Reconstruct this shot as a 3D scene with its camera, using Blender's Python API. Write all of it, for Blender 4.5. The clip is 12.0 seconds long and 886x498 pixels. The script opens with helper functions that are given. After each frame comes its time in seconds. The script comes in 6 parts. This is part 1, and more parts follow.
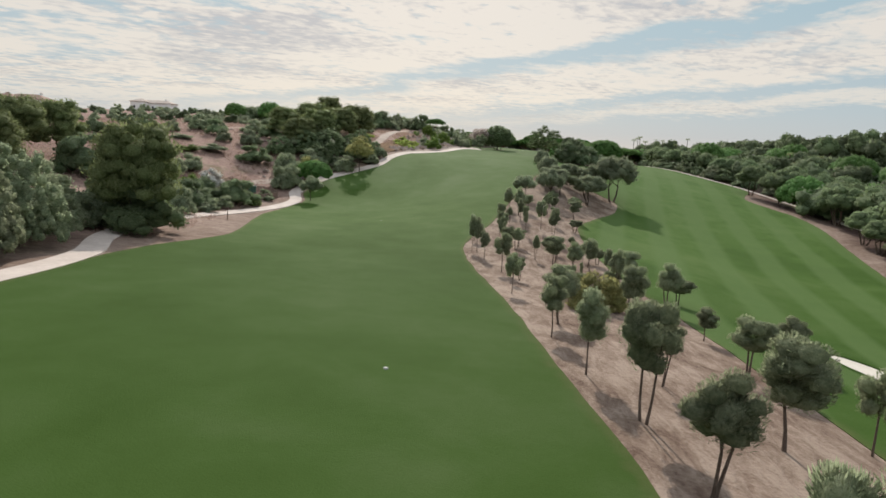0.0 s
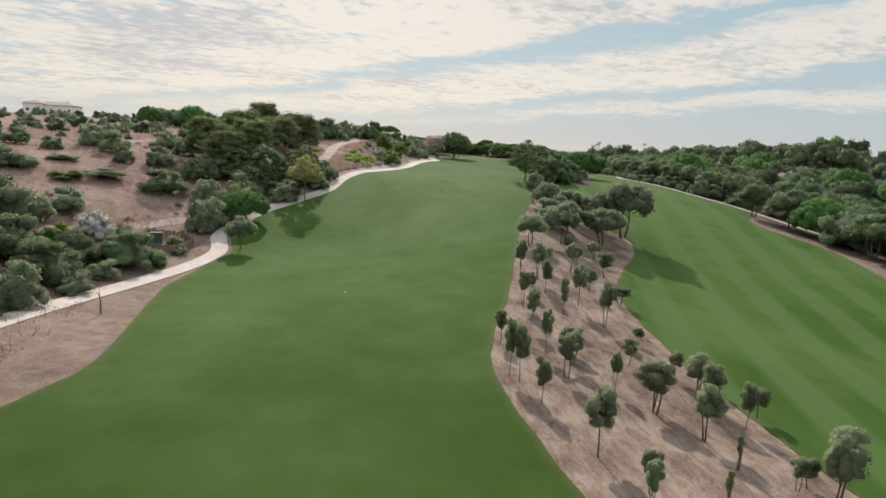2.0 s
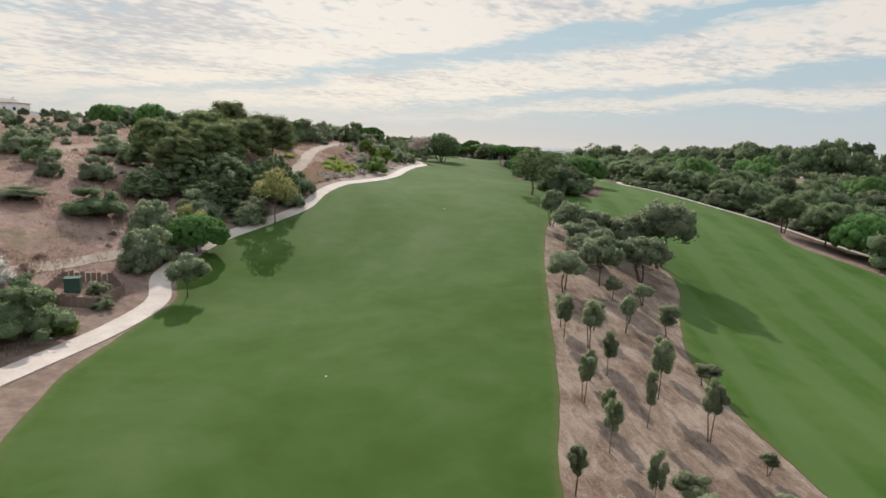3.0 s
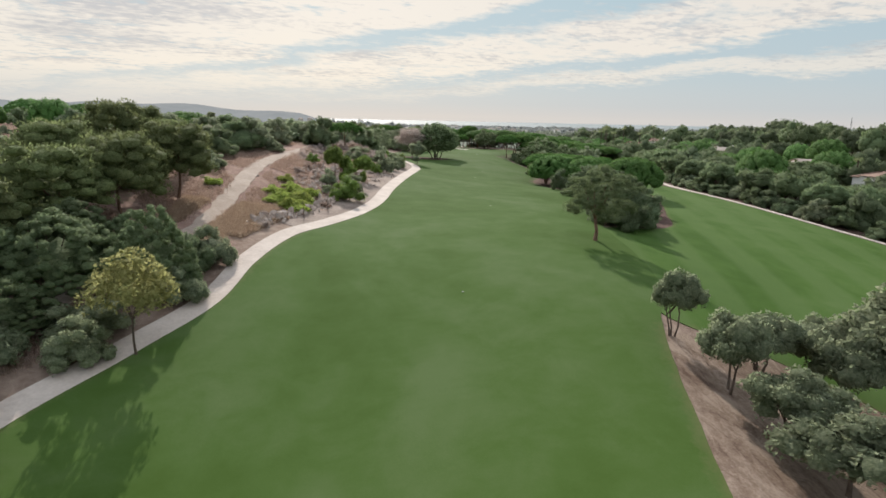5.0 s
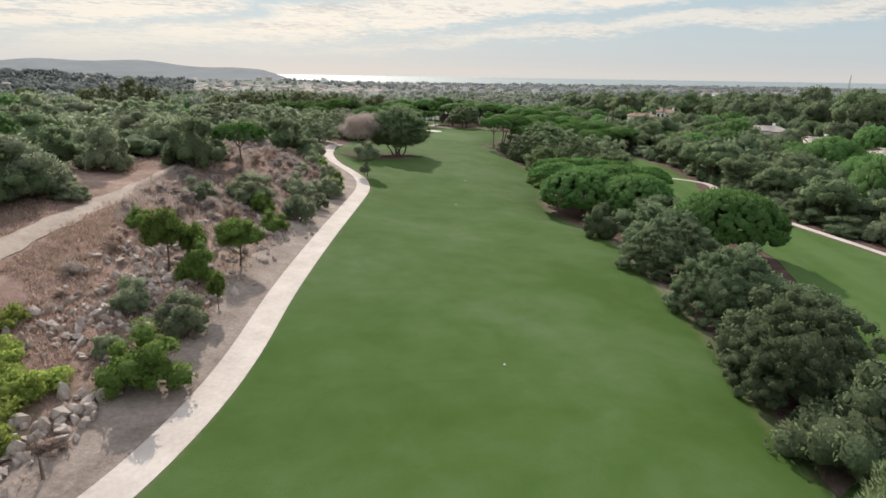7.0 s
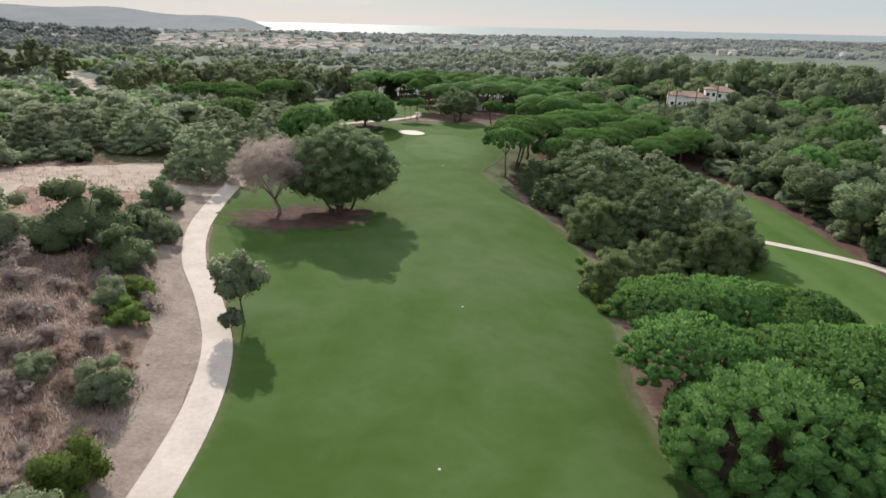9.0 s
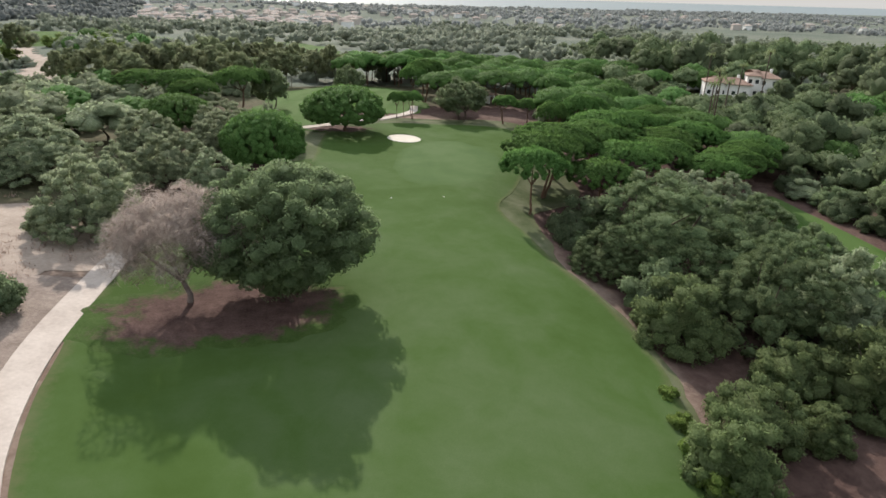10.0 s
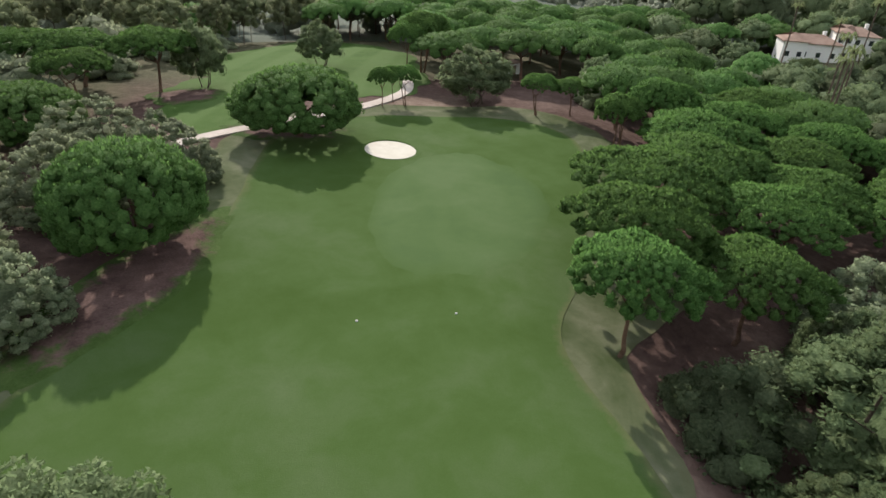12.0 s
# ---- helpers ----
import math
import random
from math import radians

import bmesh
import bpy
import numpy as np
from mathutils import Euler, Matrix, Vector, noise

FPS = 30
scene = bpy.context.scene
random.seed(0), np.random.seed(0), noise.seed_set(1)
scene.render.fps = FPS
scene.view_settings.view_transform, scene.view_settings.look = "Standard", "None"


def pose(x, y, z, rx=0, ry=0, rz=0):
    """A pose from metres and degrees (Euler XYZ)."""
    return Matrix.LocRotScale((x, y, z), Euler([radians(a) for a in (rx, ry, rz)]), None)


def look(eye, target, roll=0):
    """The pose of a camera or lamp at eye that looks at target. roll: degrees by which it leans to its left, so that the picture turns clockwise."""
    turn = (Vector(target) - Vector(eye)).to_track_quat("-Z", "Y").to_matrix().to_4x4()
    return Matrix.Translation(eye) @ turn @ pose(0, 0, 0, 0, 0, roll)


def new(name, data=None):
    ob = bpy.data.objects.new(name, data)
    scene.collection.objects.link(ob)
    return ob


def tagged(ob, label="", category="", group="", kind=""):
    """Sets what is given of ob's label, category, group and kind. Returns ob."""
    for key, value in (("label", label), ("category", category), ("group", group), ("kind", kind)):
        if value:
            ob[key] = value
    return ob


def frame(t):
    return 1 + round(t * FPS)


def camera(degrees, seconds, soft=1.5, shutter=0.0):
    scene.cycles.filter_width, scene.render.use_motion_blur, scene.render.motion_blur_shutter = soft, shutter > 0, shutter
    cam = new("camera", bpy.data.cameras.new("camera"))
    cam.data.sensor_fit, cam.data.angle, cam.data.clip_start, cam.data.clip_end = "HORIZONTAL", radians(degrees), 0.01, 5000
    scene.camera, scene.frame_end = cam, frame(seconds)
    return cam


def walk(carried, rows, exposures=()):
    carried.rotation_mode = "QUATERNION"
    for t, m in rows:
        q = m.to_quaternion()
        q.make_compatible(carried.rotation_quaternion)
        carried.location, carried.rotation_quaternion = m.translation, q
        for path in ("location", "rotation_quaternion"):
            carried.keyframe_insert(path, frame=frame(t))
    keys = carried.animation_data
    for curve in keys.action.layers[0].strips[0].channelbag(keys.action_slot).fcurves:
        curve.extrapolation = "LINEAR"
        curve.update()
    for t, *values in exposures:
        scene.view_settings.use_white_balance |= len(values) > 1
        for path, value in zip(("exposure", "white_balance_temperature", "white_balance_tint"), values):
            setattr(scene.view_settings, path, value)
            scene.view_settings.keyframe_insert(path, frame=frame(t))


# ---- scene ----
cam = camera(74.0, 12.0, soft=1.6)
PATH = [
    (0, (1.241, -1.756, 17.61), (1.227, 0.21, 17.243), 2.5),
    (0.5, (0.363, 7.331, 18.691), (0.36, 9.297, 18.324), 2.6),
    (1, (-1.493, 15.147, 19.74), (-1.43, 17.113, 19.376), 2.6),
    (1.5, (-3.386, 21.949, 20.492), (-3.26, 23.912, 20.131), 2.6),
    (2, (-5.259, 29.468, 21.525), (-5.072, 31.426, 21.163), 2.5),
    (2.5, (-6.375, 38.646, 22.291), (-6.152, 40.6, 21.927), 2.5),
    (3, (-7.031, 50.216, 23.449), (-6.772, 52.165, 23.08), 2.7),
    (3.2, (-6.933, 54.884, 23.763), (-6.664, 56.832, 23.397), 2.6),
    (4.8, (-4.492, 94.218, 27.995), (-4.2, 96.149, 27.561), 1.3),
    (5, (-3.69, 99.5, 28.374), (-3.399, 101.429, 27.932), 1.2),
    (5.5, (-1.359, 112.751, 29.554), (-1.063, 114.672, 29.084), 0.9),
    (6, (0.787, 128.871, 31.296), (1.116, 130.777, 30.787), 1.1),
    (6.5, (3.534, 143.841, 32.747), (3.885, 145.734, 32.204), 1.0),
    (6.8, (5.973, 154.188, 33.968), (6.339, 156.069, 33.396), 1.0),
    (7, (7.101, 160.821, 34.389), (7.476, 162.698, 33.809), 0.9),
    (7.2, (8.664, 167.202, 34.922), (9.046, 169.074, 34.33), 0.9),
    (8.8, (21.093, 223.542, 39.595), (21.49, 225.368, 38.881), 1.3),
    (9, (22.547, 230.313, 39.779), (22.944, 232.133, 39.051), 1.3),
    (9.5, (25.673, 246.305, 39.943), (26.071, 248.11, 39.177), 1.4),
    (10, (28.835, 262.344, 40.222), (29.232, 264.131, 39.415), 1.6),
    (10.5, (31.508, 276.27, 40.279), (31.906, 278.038, 39.432), 1.8),
    (11, (33.793, 288.25, 39.964), (34.191, 289.999, 39.08), 2.0),
    (11.5, (35.346, 297.114, 39.702), (35.741, 298.839, 38.769), 2.1),
    (12, (36.706, 304.719, 39.55), (37.094, 306.415, 38.563), 2.3),
]
walk(cam, [(t, look(eye, target, roll)) for t, eye, target, roll in PATH], [(0, -0.08), (3, 0.0), (6, 0.06), (9, 0.14), (12, 0.12)])

# ---- world, sun ----
SUN_ELEVATION, SUN_LEFT = 33.5, 4.0      # degrees above the horizon; degrees left of the hole's direction
world = bpy.data.worlds.new("sky")
scene.world = world
world.use_nodes = True


class Nodes:
    """A thin helper to write node trees."""

    def __init__(self, tree):
        self.tree = tree
        tree.nodes.clear()

    def add(self, kind, ins=None, **props):
        n = self.tree.nodes.new(kind)
        for k, v in props.items():
            if k == "operation":
                n.operation = v
            elif k == "data_type":
                n.data_type = v
            elif k == "blend_type":
                n.blend_type = v
            elif k == "attribute_name":
                n.attribute_name = v
            elif k == "noise_dimensions":
                n.noise_dimensions = v
            elif k == "feature":
                n.feature = v
        for k, v in (ins or {}).items():
            if isinstance(v, bpy.types.NodeSocket):
                self.tree.links.new(v, n.inputs[k])
            else:
                n.inputs[k].default_value = v
        return n

    def math(self, op, a, b=0.0, clamp=False):
        n = self.add("ShaderNodeMath", {0: a, 1: b}, operation=op)
        n.use_clamp = clamp
        return n.outputs[0]

    def noise(self, vector, scale, detail=4.0, rough=0.55, distortion=0.0):
        return self.add("ShaderNodeTexNoise", {"Vector": vector, "Scale": scale, "Detail": detail, "Roughness": rough,
                                               "Distortion": distortion}).outputs["Fac"]

    def ramp(self, fac, stops):
        n = self.add("ShaderNodeValToRGB", {0: fac})
        el = n.color_ramp.elements
        while len(el) < len(stops):
            el.new(0.5)
        for e, (p, c) in zip(el, stops):
            e.position = p
            e.color = (*c, 1) if len(c) == 3 else c
        return n.outputs[0]

    def mix(self, fac, a, b, blend="MIX"):
        n = self.add("ShaderNodeMix", data_type="RGBA", blend_type=blend)
        for k, v in ((0, fac), (6, a), (7, b)):
            if isinstance(v, bpy.types.NodeSocket):
                self.tree.links.new(v, n.inputs[k])
            else:
                n.inputs[k].default_value = v if k == 0 or len(v) == 4 else (*v, 1)
        return n.outputs[2]


def build_sky():
    n = Nodes(world.node_tree)
    way = n.add("ShaderNodeTexCoord").outputs["Generated"]
    split = n.add("ShaderNodeSeparateXYZ", {0: way})
    up = n.math("MAXIMUM", split.outputs[2], 0.006)
    flat = n.add("ShaderNodeCombineXYZ", {0: split.outputs[0], 1: split.outputs[1], 2: up}).outputs[0]
    sky = n.add("ShaderNodeTexSky", {0: flat})
    sky.sky_type = "NISHITA"
    sky.sun_disc = False
    sky.sun_elevation = radians(SUN_ELEVATION)
    sky.sun_rotation = radians(-SUN_LEFT)
    sky.altitude, sky.air_density, sky.dust_density, sky.ozone_density = 100, 1.0, 1.6, 1.0
    # a fleecy cloud deck seen in perspective: the higher in the sky, the nearer
    lift = n.math("ADD", up, 0.075)
    u = n.math("DIVIDE", split.outputs[0], lift)
    v = n.math("DIVIDE", split.outputs[1], lift)
    deck = n.add("ShaderNodeCombineXYZ", {0: n.math("ADD", u, n.math("MULTIPLY", v, -0.3)), 1: v, 2: 3.1}).outputs[0]
    middle = n.noise(deck, 1.7, 4.0, 0.6, 0.4)
    fleece = n.noise(deck, 7.5, 7.0, 0.6, 0.3)
    curd = n.noise(deck, 15.0, 3.0, 0.55, 0.5)
    # bearing right of the hole and height over the horizon, in degrees
    bearing = n.math("MULTIPLY", n.math("ARCTAN2", split.outputs[0], split.outputs[1]), 57.2958)
    climb = n.math("MULTIPLY", n.math("ARCSINE", split.outputs[2]), 57.2958)
    lines = n.add("ShaderNodeCombineXYZ", {0: n.math("MULTIPLY", bearing, 0.09), 1: n.math("MULTIPLY", climb, 0.55), 2: 0.7}).outputs[0]
    drift = n.math("SUBTRACT", n.noise(lines, 1.0, 6.0, 0.62, 0.2), 0.5)
    wander = n.math("ADD", climb, n.math("ADD", n.math("MULTIPLY", drift, 5.0), n.math("MULTIPLY", n.math("SUBTRACT", fleece, 0.5), 1.7)))

    def over(base, slope, soft):
        """0 below a sloping line in the sky, 1 above it."""
        line = n.math("ADD", n.math("MULTIPLY", bearing, slope), base)
        return n.math("ADD", n.math("DIVIDE", n.math("SUBTRACT", wander, line), soft), 0.5, True)

    def band(lo, slope_lo, hi, slope_hi, soft):
        return n.math("MULTIPLY", over(lo, slope_lo, soft), n.math("SUBTRACT", 1.0, over(hi, slope_hi, soft)))

    holes = n.math("ADD", n.math("MULTIPLY", middle, 0.55), n.math("MULTIPLY", fleece, 0.45))
    west = n.ramp(n.math("DIVIDE", n.math("ADD", bearing, 45.0), 90.0), [(0.1, (0.07, 0.07, 0.07)), (0.34, (0.0, 0.0, 0.0))])
    thick = n.ramp(n.math("SUBTRACT", holes, west), [(0.33, (0.1, 0.1, 0.1)), (0.45, (1, 1, 1))])
    overhead = n.ramp(n.math("DIVIDE", climb, 90.0), [(0.2, (1, 1, 1)), (0.45, (0.4, 0.4, 0.4))])
    main_deck = n.math("MULTIPLY", n.math("MULTIPLY", over(6.6, 0.2, 1.0), thick), overhead)
    streak = n.math("MULTIPLY", band(2.9, 0.115, 5.4, 0.165, 0.9), n.ramp(holes, [(0.34, (0.45, 0.45, 0.45)), (0.5, (1, 1, 1))]))
    thin = n.math("MULTIPLY", band(1.5, 0.07, 2.2, 0.085, 0.8), 0.8)
    mask = n.math("MAXIMUM", main_deck, n.math("MAXIMUM", streak, thin))
    shade = n.math("ADD", n.math("MULTIPLY", n.noise(deck, 0.8, 4.0, 0.6, 0.2), 0.5), n.math("ADD", n.math("MULTIPLY", fleece, 0.3), n.math("MULTIPLY", curd, 0.2)))
    bank = n.math("ADD", n.math("POWER", n.math("DIVIDE", n.math("ADD", bearing, 20.0), 16.0), 2.0), n.math("POWER", n.math("DIVIDE", n.math("SUBTRACT", wander, 8.5), 3.4), 2.0))
    shade = n.math("SUBTRACT", shade, n.math("MULTIPLY", n.math("SUBTRACT", 1.0, bank, True), 0.1))
    cloud = n.ramp(shade, [(0.38, (0.6, 0.585, 0.59)), (0.5, (0.95, 0.87, 0.775))])
    low = n.ramp(split.outputs[2], [(0.0, (0.0, 0.0, 0.0)), (0.06, (1, 1, 1))])
    haze = n.ramp(split.outputs[2], [(0.0, (0.70, 0.69, 0.685)), (0.02, (0.60, 0.65, 0.685)), (0.06, (0.54, 0.635, 0.69)), (0.22, (0.46, 0.62, 0.69)), (0.6, (0.74, 0.94, 1.14))])
    deck_glow = n.ramp(split.outputs[2], [(0.25, (1, 1, 1)), (0.7, (1.6, 1.6, 1.6))])
    cloud = n.mix(1.0, cloud, deck_glow, "MULTIPLY")
    tinted = n.mix(n.math("MULTIPLY", n.math("MULTIPLY", mask, 0.96), n.math("MAXIMUM", low, 0.15)), haze, cloud)
    bg_sky = n.add("ShaderNodeBackground", {0: sky.outputs[0], 1: 0.085}).outputs[0]
    bg_cloud = n.add("ShaderNodeBackground", {0: tinted, 1: 0.92}).outputs[0]
    out = n.add("ShaderNodeOutputWorld")
    both_bg = n.add("ShaderNodeMixShader", {0: 0.88, 1: bg_sky, 2: bg_cloud}).outputs[0]
    n.tree.links.new(both_bg, out.inputs[0])


build_sky()
sun = new("sun", bpy.data.lights.new("sun", "SUN"))
sun.data.energy, sun.data.angle, sun.data.color = 4.42, radians(0.8), (1.0, 0.93, 0.83)
_az, _el = radians(SUN_LEFT), radians(SUN_ELEVATION)
SUN_WAY = Vector((-math.sin(_az) * math.cos(_el), math.cos(_az) * math.cos(_el), math.sin(_el)))
sun.matrix_world = look(SUN_WAY * 100, (0, 0, 0))

# ---- materials ----


def material(name, build):
    m = bpy.data.materials.new(name)
    m.use_nodes = True
    n = Nodes(m.node_tree)
    out = n.add("ShaderNodeOutputMaterial")
    n.tree.links.new(build(n), out.inputs[0])
    return m


def surface(n, color, rough=0.8, bump=None, strength=0.3, distance=0.05, spec=0.3, metal=0.0):
    ins = {"Base Color": color if isinstance(color, bpy.types.NodeSocket) else (*color, 1), "Roughness": rough,
           "Specular IOR Level": spec, "Metallic": metal}
    if bump is not None:
        ins["Normal"] = n.add("ShaderNodeBump", {"Height": bump, "Strength": strength, "Distance": distance}).outputs[0]
    return n.add("ShaderNodeBsdfPrincipled", ins).outputs[0]


def where(n):
    return n.add("ShaderNodeNewGeometry").outputs["Position"]


def turf(dark, mid, pale, stripe=0.0, angle=0.0, patch=0.035, fade=None):
    def build(n):
        p = where(n)
        big = n.noise(p, patch, 4.0, 0.6, 0.6)
        mids = n.noise(p, 0.22, 5.0, 0.65, 0.3)
        fine = n.noise(p, 9.0, 3.0, 0.7)
        f = n.math("ADD", n.math("MULTIPLY", big, 0.62), n.math("MULTIPLY", mids, 0.38))
        c = n.ramp(f, [(0.39, dark), (0.5, mid), (0.64, pale)])
        if fade:
            rim = n.add("ShaderNodeAttribute", attribute_name="rim").outputs["Fac"]
            c = n.mix(n.ramp(n.math("ADD", rim, n.math("MULTIPLY", n.math("SUBTRACT", mids, 0.5), 0.2)), [(0.8, (0, 0, 0)), (0.99, (1, 1, 1))]), c, n.ramp(f, [(0.36, fade[0]), (0.5, fade[1]), (0.68, fade[2])]))
        c = n.mix(n.math("MULTIPLY", n.ramp(fine, [(0.3, (0, 0, 0)), (0.7, (1, 1, 1))]), 0.22), c, (dark[0] * 0.8, dark[1] * 0.8, dark[2] * 0.7))
        hem = n.add("ShaderNodeAttribute", attribute_name="hem").outputs["Fac"]
        worn = n.ramp(n.math("ADD", hem, n.math("MULTIPLY", n.math("SUBTRACT", n.noise(p, 1.1, 5.0, 0.7, 0.4), 0.5), 1.3)), [(0.45, (0, 0, 0)), (1.0, (1, 1, 1))])
        c = n.mix(n.math("MULTIPLY", worn, 0.55), c, (0.118, 0.122, 0.06))
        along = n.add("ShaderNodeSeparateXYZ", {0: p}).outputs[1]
        # turf darker up to y 50, rising to its lightest near y 170
        tone_along = n.ramp(n.math("ADD", n.math("DIVIDE", along, 260.0), n.math("MULTIPLY", big, 0.12)), [(0.26, (0.7, 0.745, 0.58)), (0.46, (0.98, 0.98, 0.86)), (0.72, (1.08, 1.06, 1.08)), (0.95, (1.05, 1.0, 1.1))])
        c = n.mix(1.0, c, tone_along, "MULTIPLY")
        if stripe:
            turn = n.add("ShaderNodeVectorRotate", {"Vector": p, "Angle": radians(angle)}).outputs[0]
            x = n.add("ShaderNodeSeparateXYZ", {0: turn}).outputs[0]
            wob = n.math("ADD", x, n.math("MULTIPLY", n.noise(p, 0.05, 2.0), 2.2))
            s = n.math("SINE", n.math("MULTIPLY", wob, 2 * math.pi / stripe))
            s = n.ramp(n.math("MULTIPLY_ADD", s, 0.5), [(0.3, (0, 0, 0)), (0.7, (1, 1, 1))])
            c = n.mix(n.math("MULTIPLY", s, 0.6), c, pale)
        return surface(n, c, 0.85, n.noise(p, 14.0, 3.0, 0.7), 0.55, 0.04, 0.04)
    return build


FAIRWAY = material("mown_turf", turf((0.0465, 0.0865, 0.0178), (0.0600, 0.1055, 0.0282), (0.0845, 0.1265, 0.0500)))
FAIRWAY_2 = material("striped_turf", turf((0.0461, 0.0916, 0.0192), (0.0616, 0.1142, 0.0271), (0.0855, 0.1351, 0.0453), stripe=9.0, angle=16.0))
GREEN = material("putting_turf", turf((0.0625, 0.109, 0.0355), (0.0735, 0.1225, 0.041), (0.088, 0.136, 0.052), patch=0.09, fade=((0.0465, 0.0865, 0.0178), (0.0600, 0.1055, 0.0282), (0.0845, 0.1265, 0.0500))))
ROUGH = material("rough_turf", turf((0.06, 0.082, 0.032), (0.1, 0.119, 0.06), (0.17, 0.175, 0.108), patch=0.12))


def build_ground(n):
    p = where(n)
    zone = n.add("ShaderNodeAttribute", attribute_name="zone").outputs["Color"]
    part = n.add("ShaderNodeSeparateColor", {0: zone})
    a, b = n.noise(p, 0.09, 5.0, 0.6, 0.5), n.noise(p, 0.9, 6.0, 0.7, 0.3)
    f = n.math("ADD", n.math("MULTIPLY", a, 0.5), n.math("MULTIPLY", b, 0.5))
    soil = n.ramp(f, [(0.3, (0.11, 0.072, 0.056)), (0.48, (0.215, 0.153, 0.124)), (0.64, (0.32, 0.25, 0.205))])
    dry = n.ramp(f, [(0.32, (0.155, 0.096, 0.08)), (0.5, (0.265, 0.175, 0.146)), (0.66, (0.385, 0.283, 0.235))])
    mulch = n.ramp(f, [(0.3, (0.045, 0.026, 0.024)), (0.5, (0.095, 0.058, 0.051)), (0.7, (0.16, 0.105, 0.09))])
    under = n.ramp(f, [(0.3, (0.04, 0.045, 0.025)), (0.5, (0.09, 0.085, 0.05)), (0.7, (0.16, 0.13, 0.09))])
    # land beyond y 470: greyed green with distance haze in the colour
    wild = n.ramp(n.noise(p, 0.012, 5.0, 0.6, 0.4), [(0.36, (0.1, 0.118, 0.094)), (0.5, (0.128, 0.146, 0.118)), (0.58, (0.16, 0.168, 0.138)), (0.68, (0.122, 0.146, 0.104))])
    c = n.mix(part.outputs[0], soil, dry)
    c = n.mix(part.outputs[1], c, mulch)
    c = n.mix(part.outputs[2], c, under)
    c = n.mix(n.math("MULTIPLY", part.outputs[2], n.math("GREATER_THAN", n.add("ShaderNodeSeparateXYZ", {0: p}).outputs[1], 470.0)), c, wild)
    weeds = n.ramp(n.noise(p, 0.16, 5.0, 0.65, 0.8), [(0.56, (0, 0, 0)), (0.68, (1, 1, 1))])
    c = n.mix(n.math("MULTIPLY", n.math("MULTIPLY", weeds, part.outputs[0]), 0.55), c, (0.11, 0.115, 0.045))
    return surface(n, c, 0.95, n.noise(p, 2.2, 8.0, 0.72), 0.8, 0.25, 0.1)


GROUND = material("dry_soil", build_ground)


def plain(lo, hi, scale, rough=0.9, bump=0.4, distance=0.03, spec=0.2, detail=6.0):
    def build(n):
        p = where(n)
        f = n.math("ADD", n.math("MULTIPLY", n.noise(p, scale, detail, 0.6, 0.2), 0.6), n.math("MULTIPLY", n.noise(p, scale * 9, 4.0, 0.6), 0.4))
        return surface(n, n.ramp(f, [(0.32, lo), (0.66, hi)]), rough, n.noise(p, scale * 14, 5.0, 0.7), bump, distance, spec)
    return build




def build_strip(n):
    p = where(n)
    long = n.add("ShaderNodeVectorMath", {0: p, 1: (1.0, 0.32, 1.0)}, operation="MULTIPLY").outputs[0]
    streak = n.noise(long, 1.5, 6.0, 0.68, 0.8)
    broad = n.noise(p, 0.22, 5.0, 0.6, 0.4)
    grit = n.noise(p, 6.0, 4.0, 0.65)
    f = n.math("ADD", n.math("MULTIPLY", broad, 0.42), n.math("ADD", n.math("MULTIPLY", streak, 0.38), n.math("MULTIPLY", grit, 0.2)))
    c = n.ramp(f, [(0.38, (0.1, 0.063, 0.047)), (0.48, (0.2, 0.144, 0.112)), (0.57, (0.31, 0.24, 0.194))])
    return surface(n, c, 0.95, n.math("ADD", streak, n.math("MULTIPLY", grit, 0.5)), 0.9, 0.16, 0.1)


STRIP_SOIL = material("pale_soil", build_strip)
VERGE = material("sandy_verge", plain((0.165, 0.122, 0.105), (0.355, 0.288, 0.25), 0.35, bump=0.9, distance=0.12))
TRACK = material("track_earth", plain((0.235, 0.18, 0.15), (0.42, 0.345, 0.295), 0.3, bump=0.7, distance=0.09))
CONCRETE = material("path_concrete", plain((0.40, 0.335, 0.30), (0.575, 0.50, 0.455), 0.35, rough=0.85, bump=0.2, distance=0.01))
SAND = material("bunker_sand", plain((0.521, 0.47, 0.403), (0.622, 0.58, 0.512), 0.8, bump=0.4, distance=0.03))
def build_litter(n):
    p = where(n)
    f = n.math("ADD", n.math("MULTIPLY", n.noise(p, 0.6, 6.0, 0.6, 0.2), 0.6), n.math("MULTIPLY", n.noise(p, 5.4, 4.0, 0.6), 0.4))
    litter = n.ramp(f, [(0.32, (0.055, 0.032, 0.03)), (0.66, (0.17, 0.11, 0.098))])
    grass = n.ramp(f, [(0.35, (0.036, 0.07, 0.015)), (0.65, (0.075, 0.115, 0.035))])
    rim = n.add("ShaderNodeAttribute", attribute_name="rim").outputs["Fac"]
    edge_fac = n.math("ADD", rim, n.math("MULTIPLY", n.math("SUBTRACT", n.noise(p, 0.5, 7.0, 0.7, 0.4), 0.5), 1.1))
    c = n.mix(n.ramp(edge_fac, [(0.62, (0, 0, 0)), (0.84, (1, 1, 1))]), litter, grass)
    return surface(n, c, 0.95, n.noise(p, 8.0, 5.0, 0.7), 0.8, 0.08, 0.1)


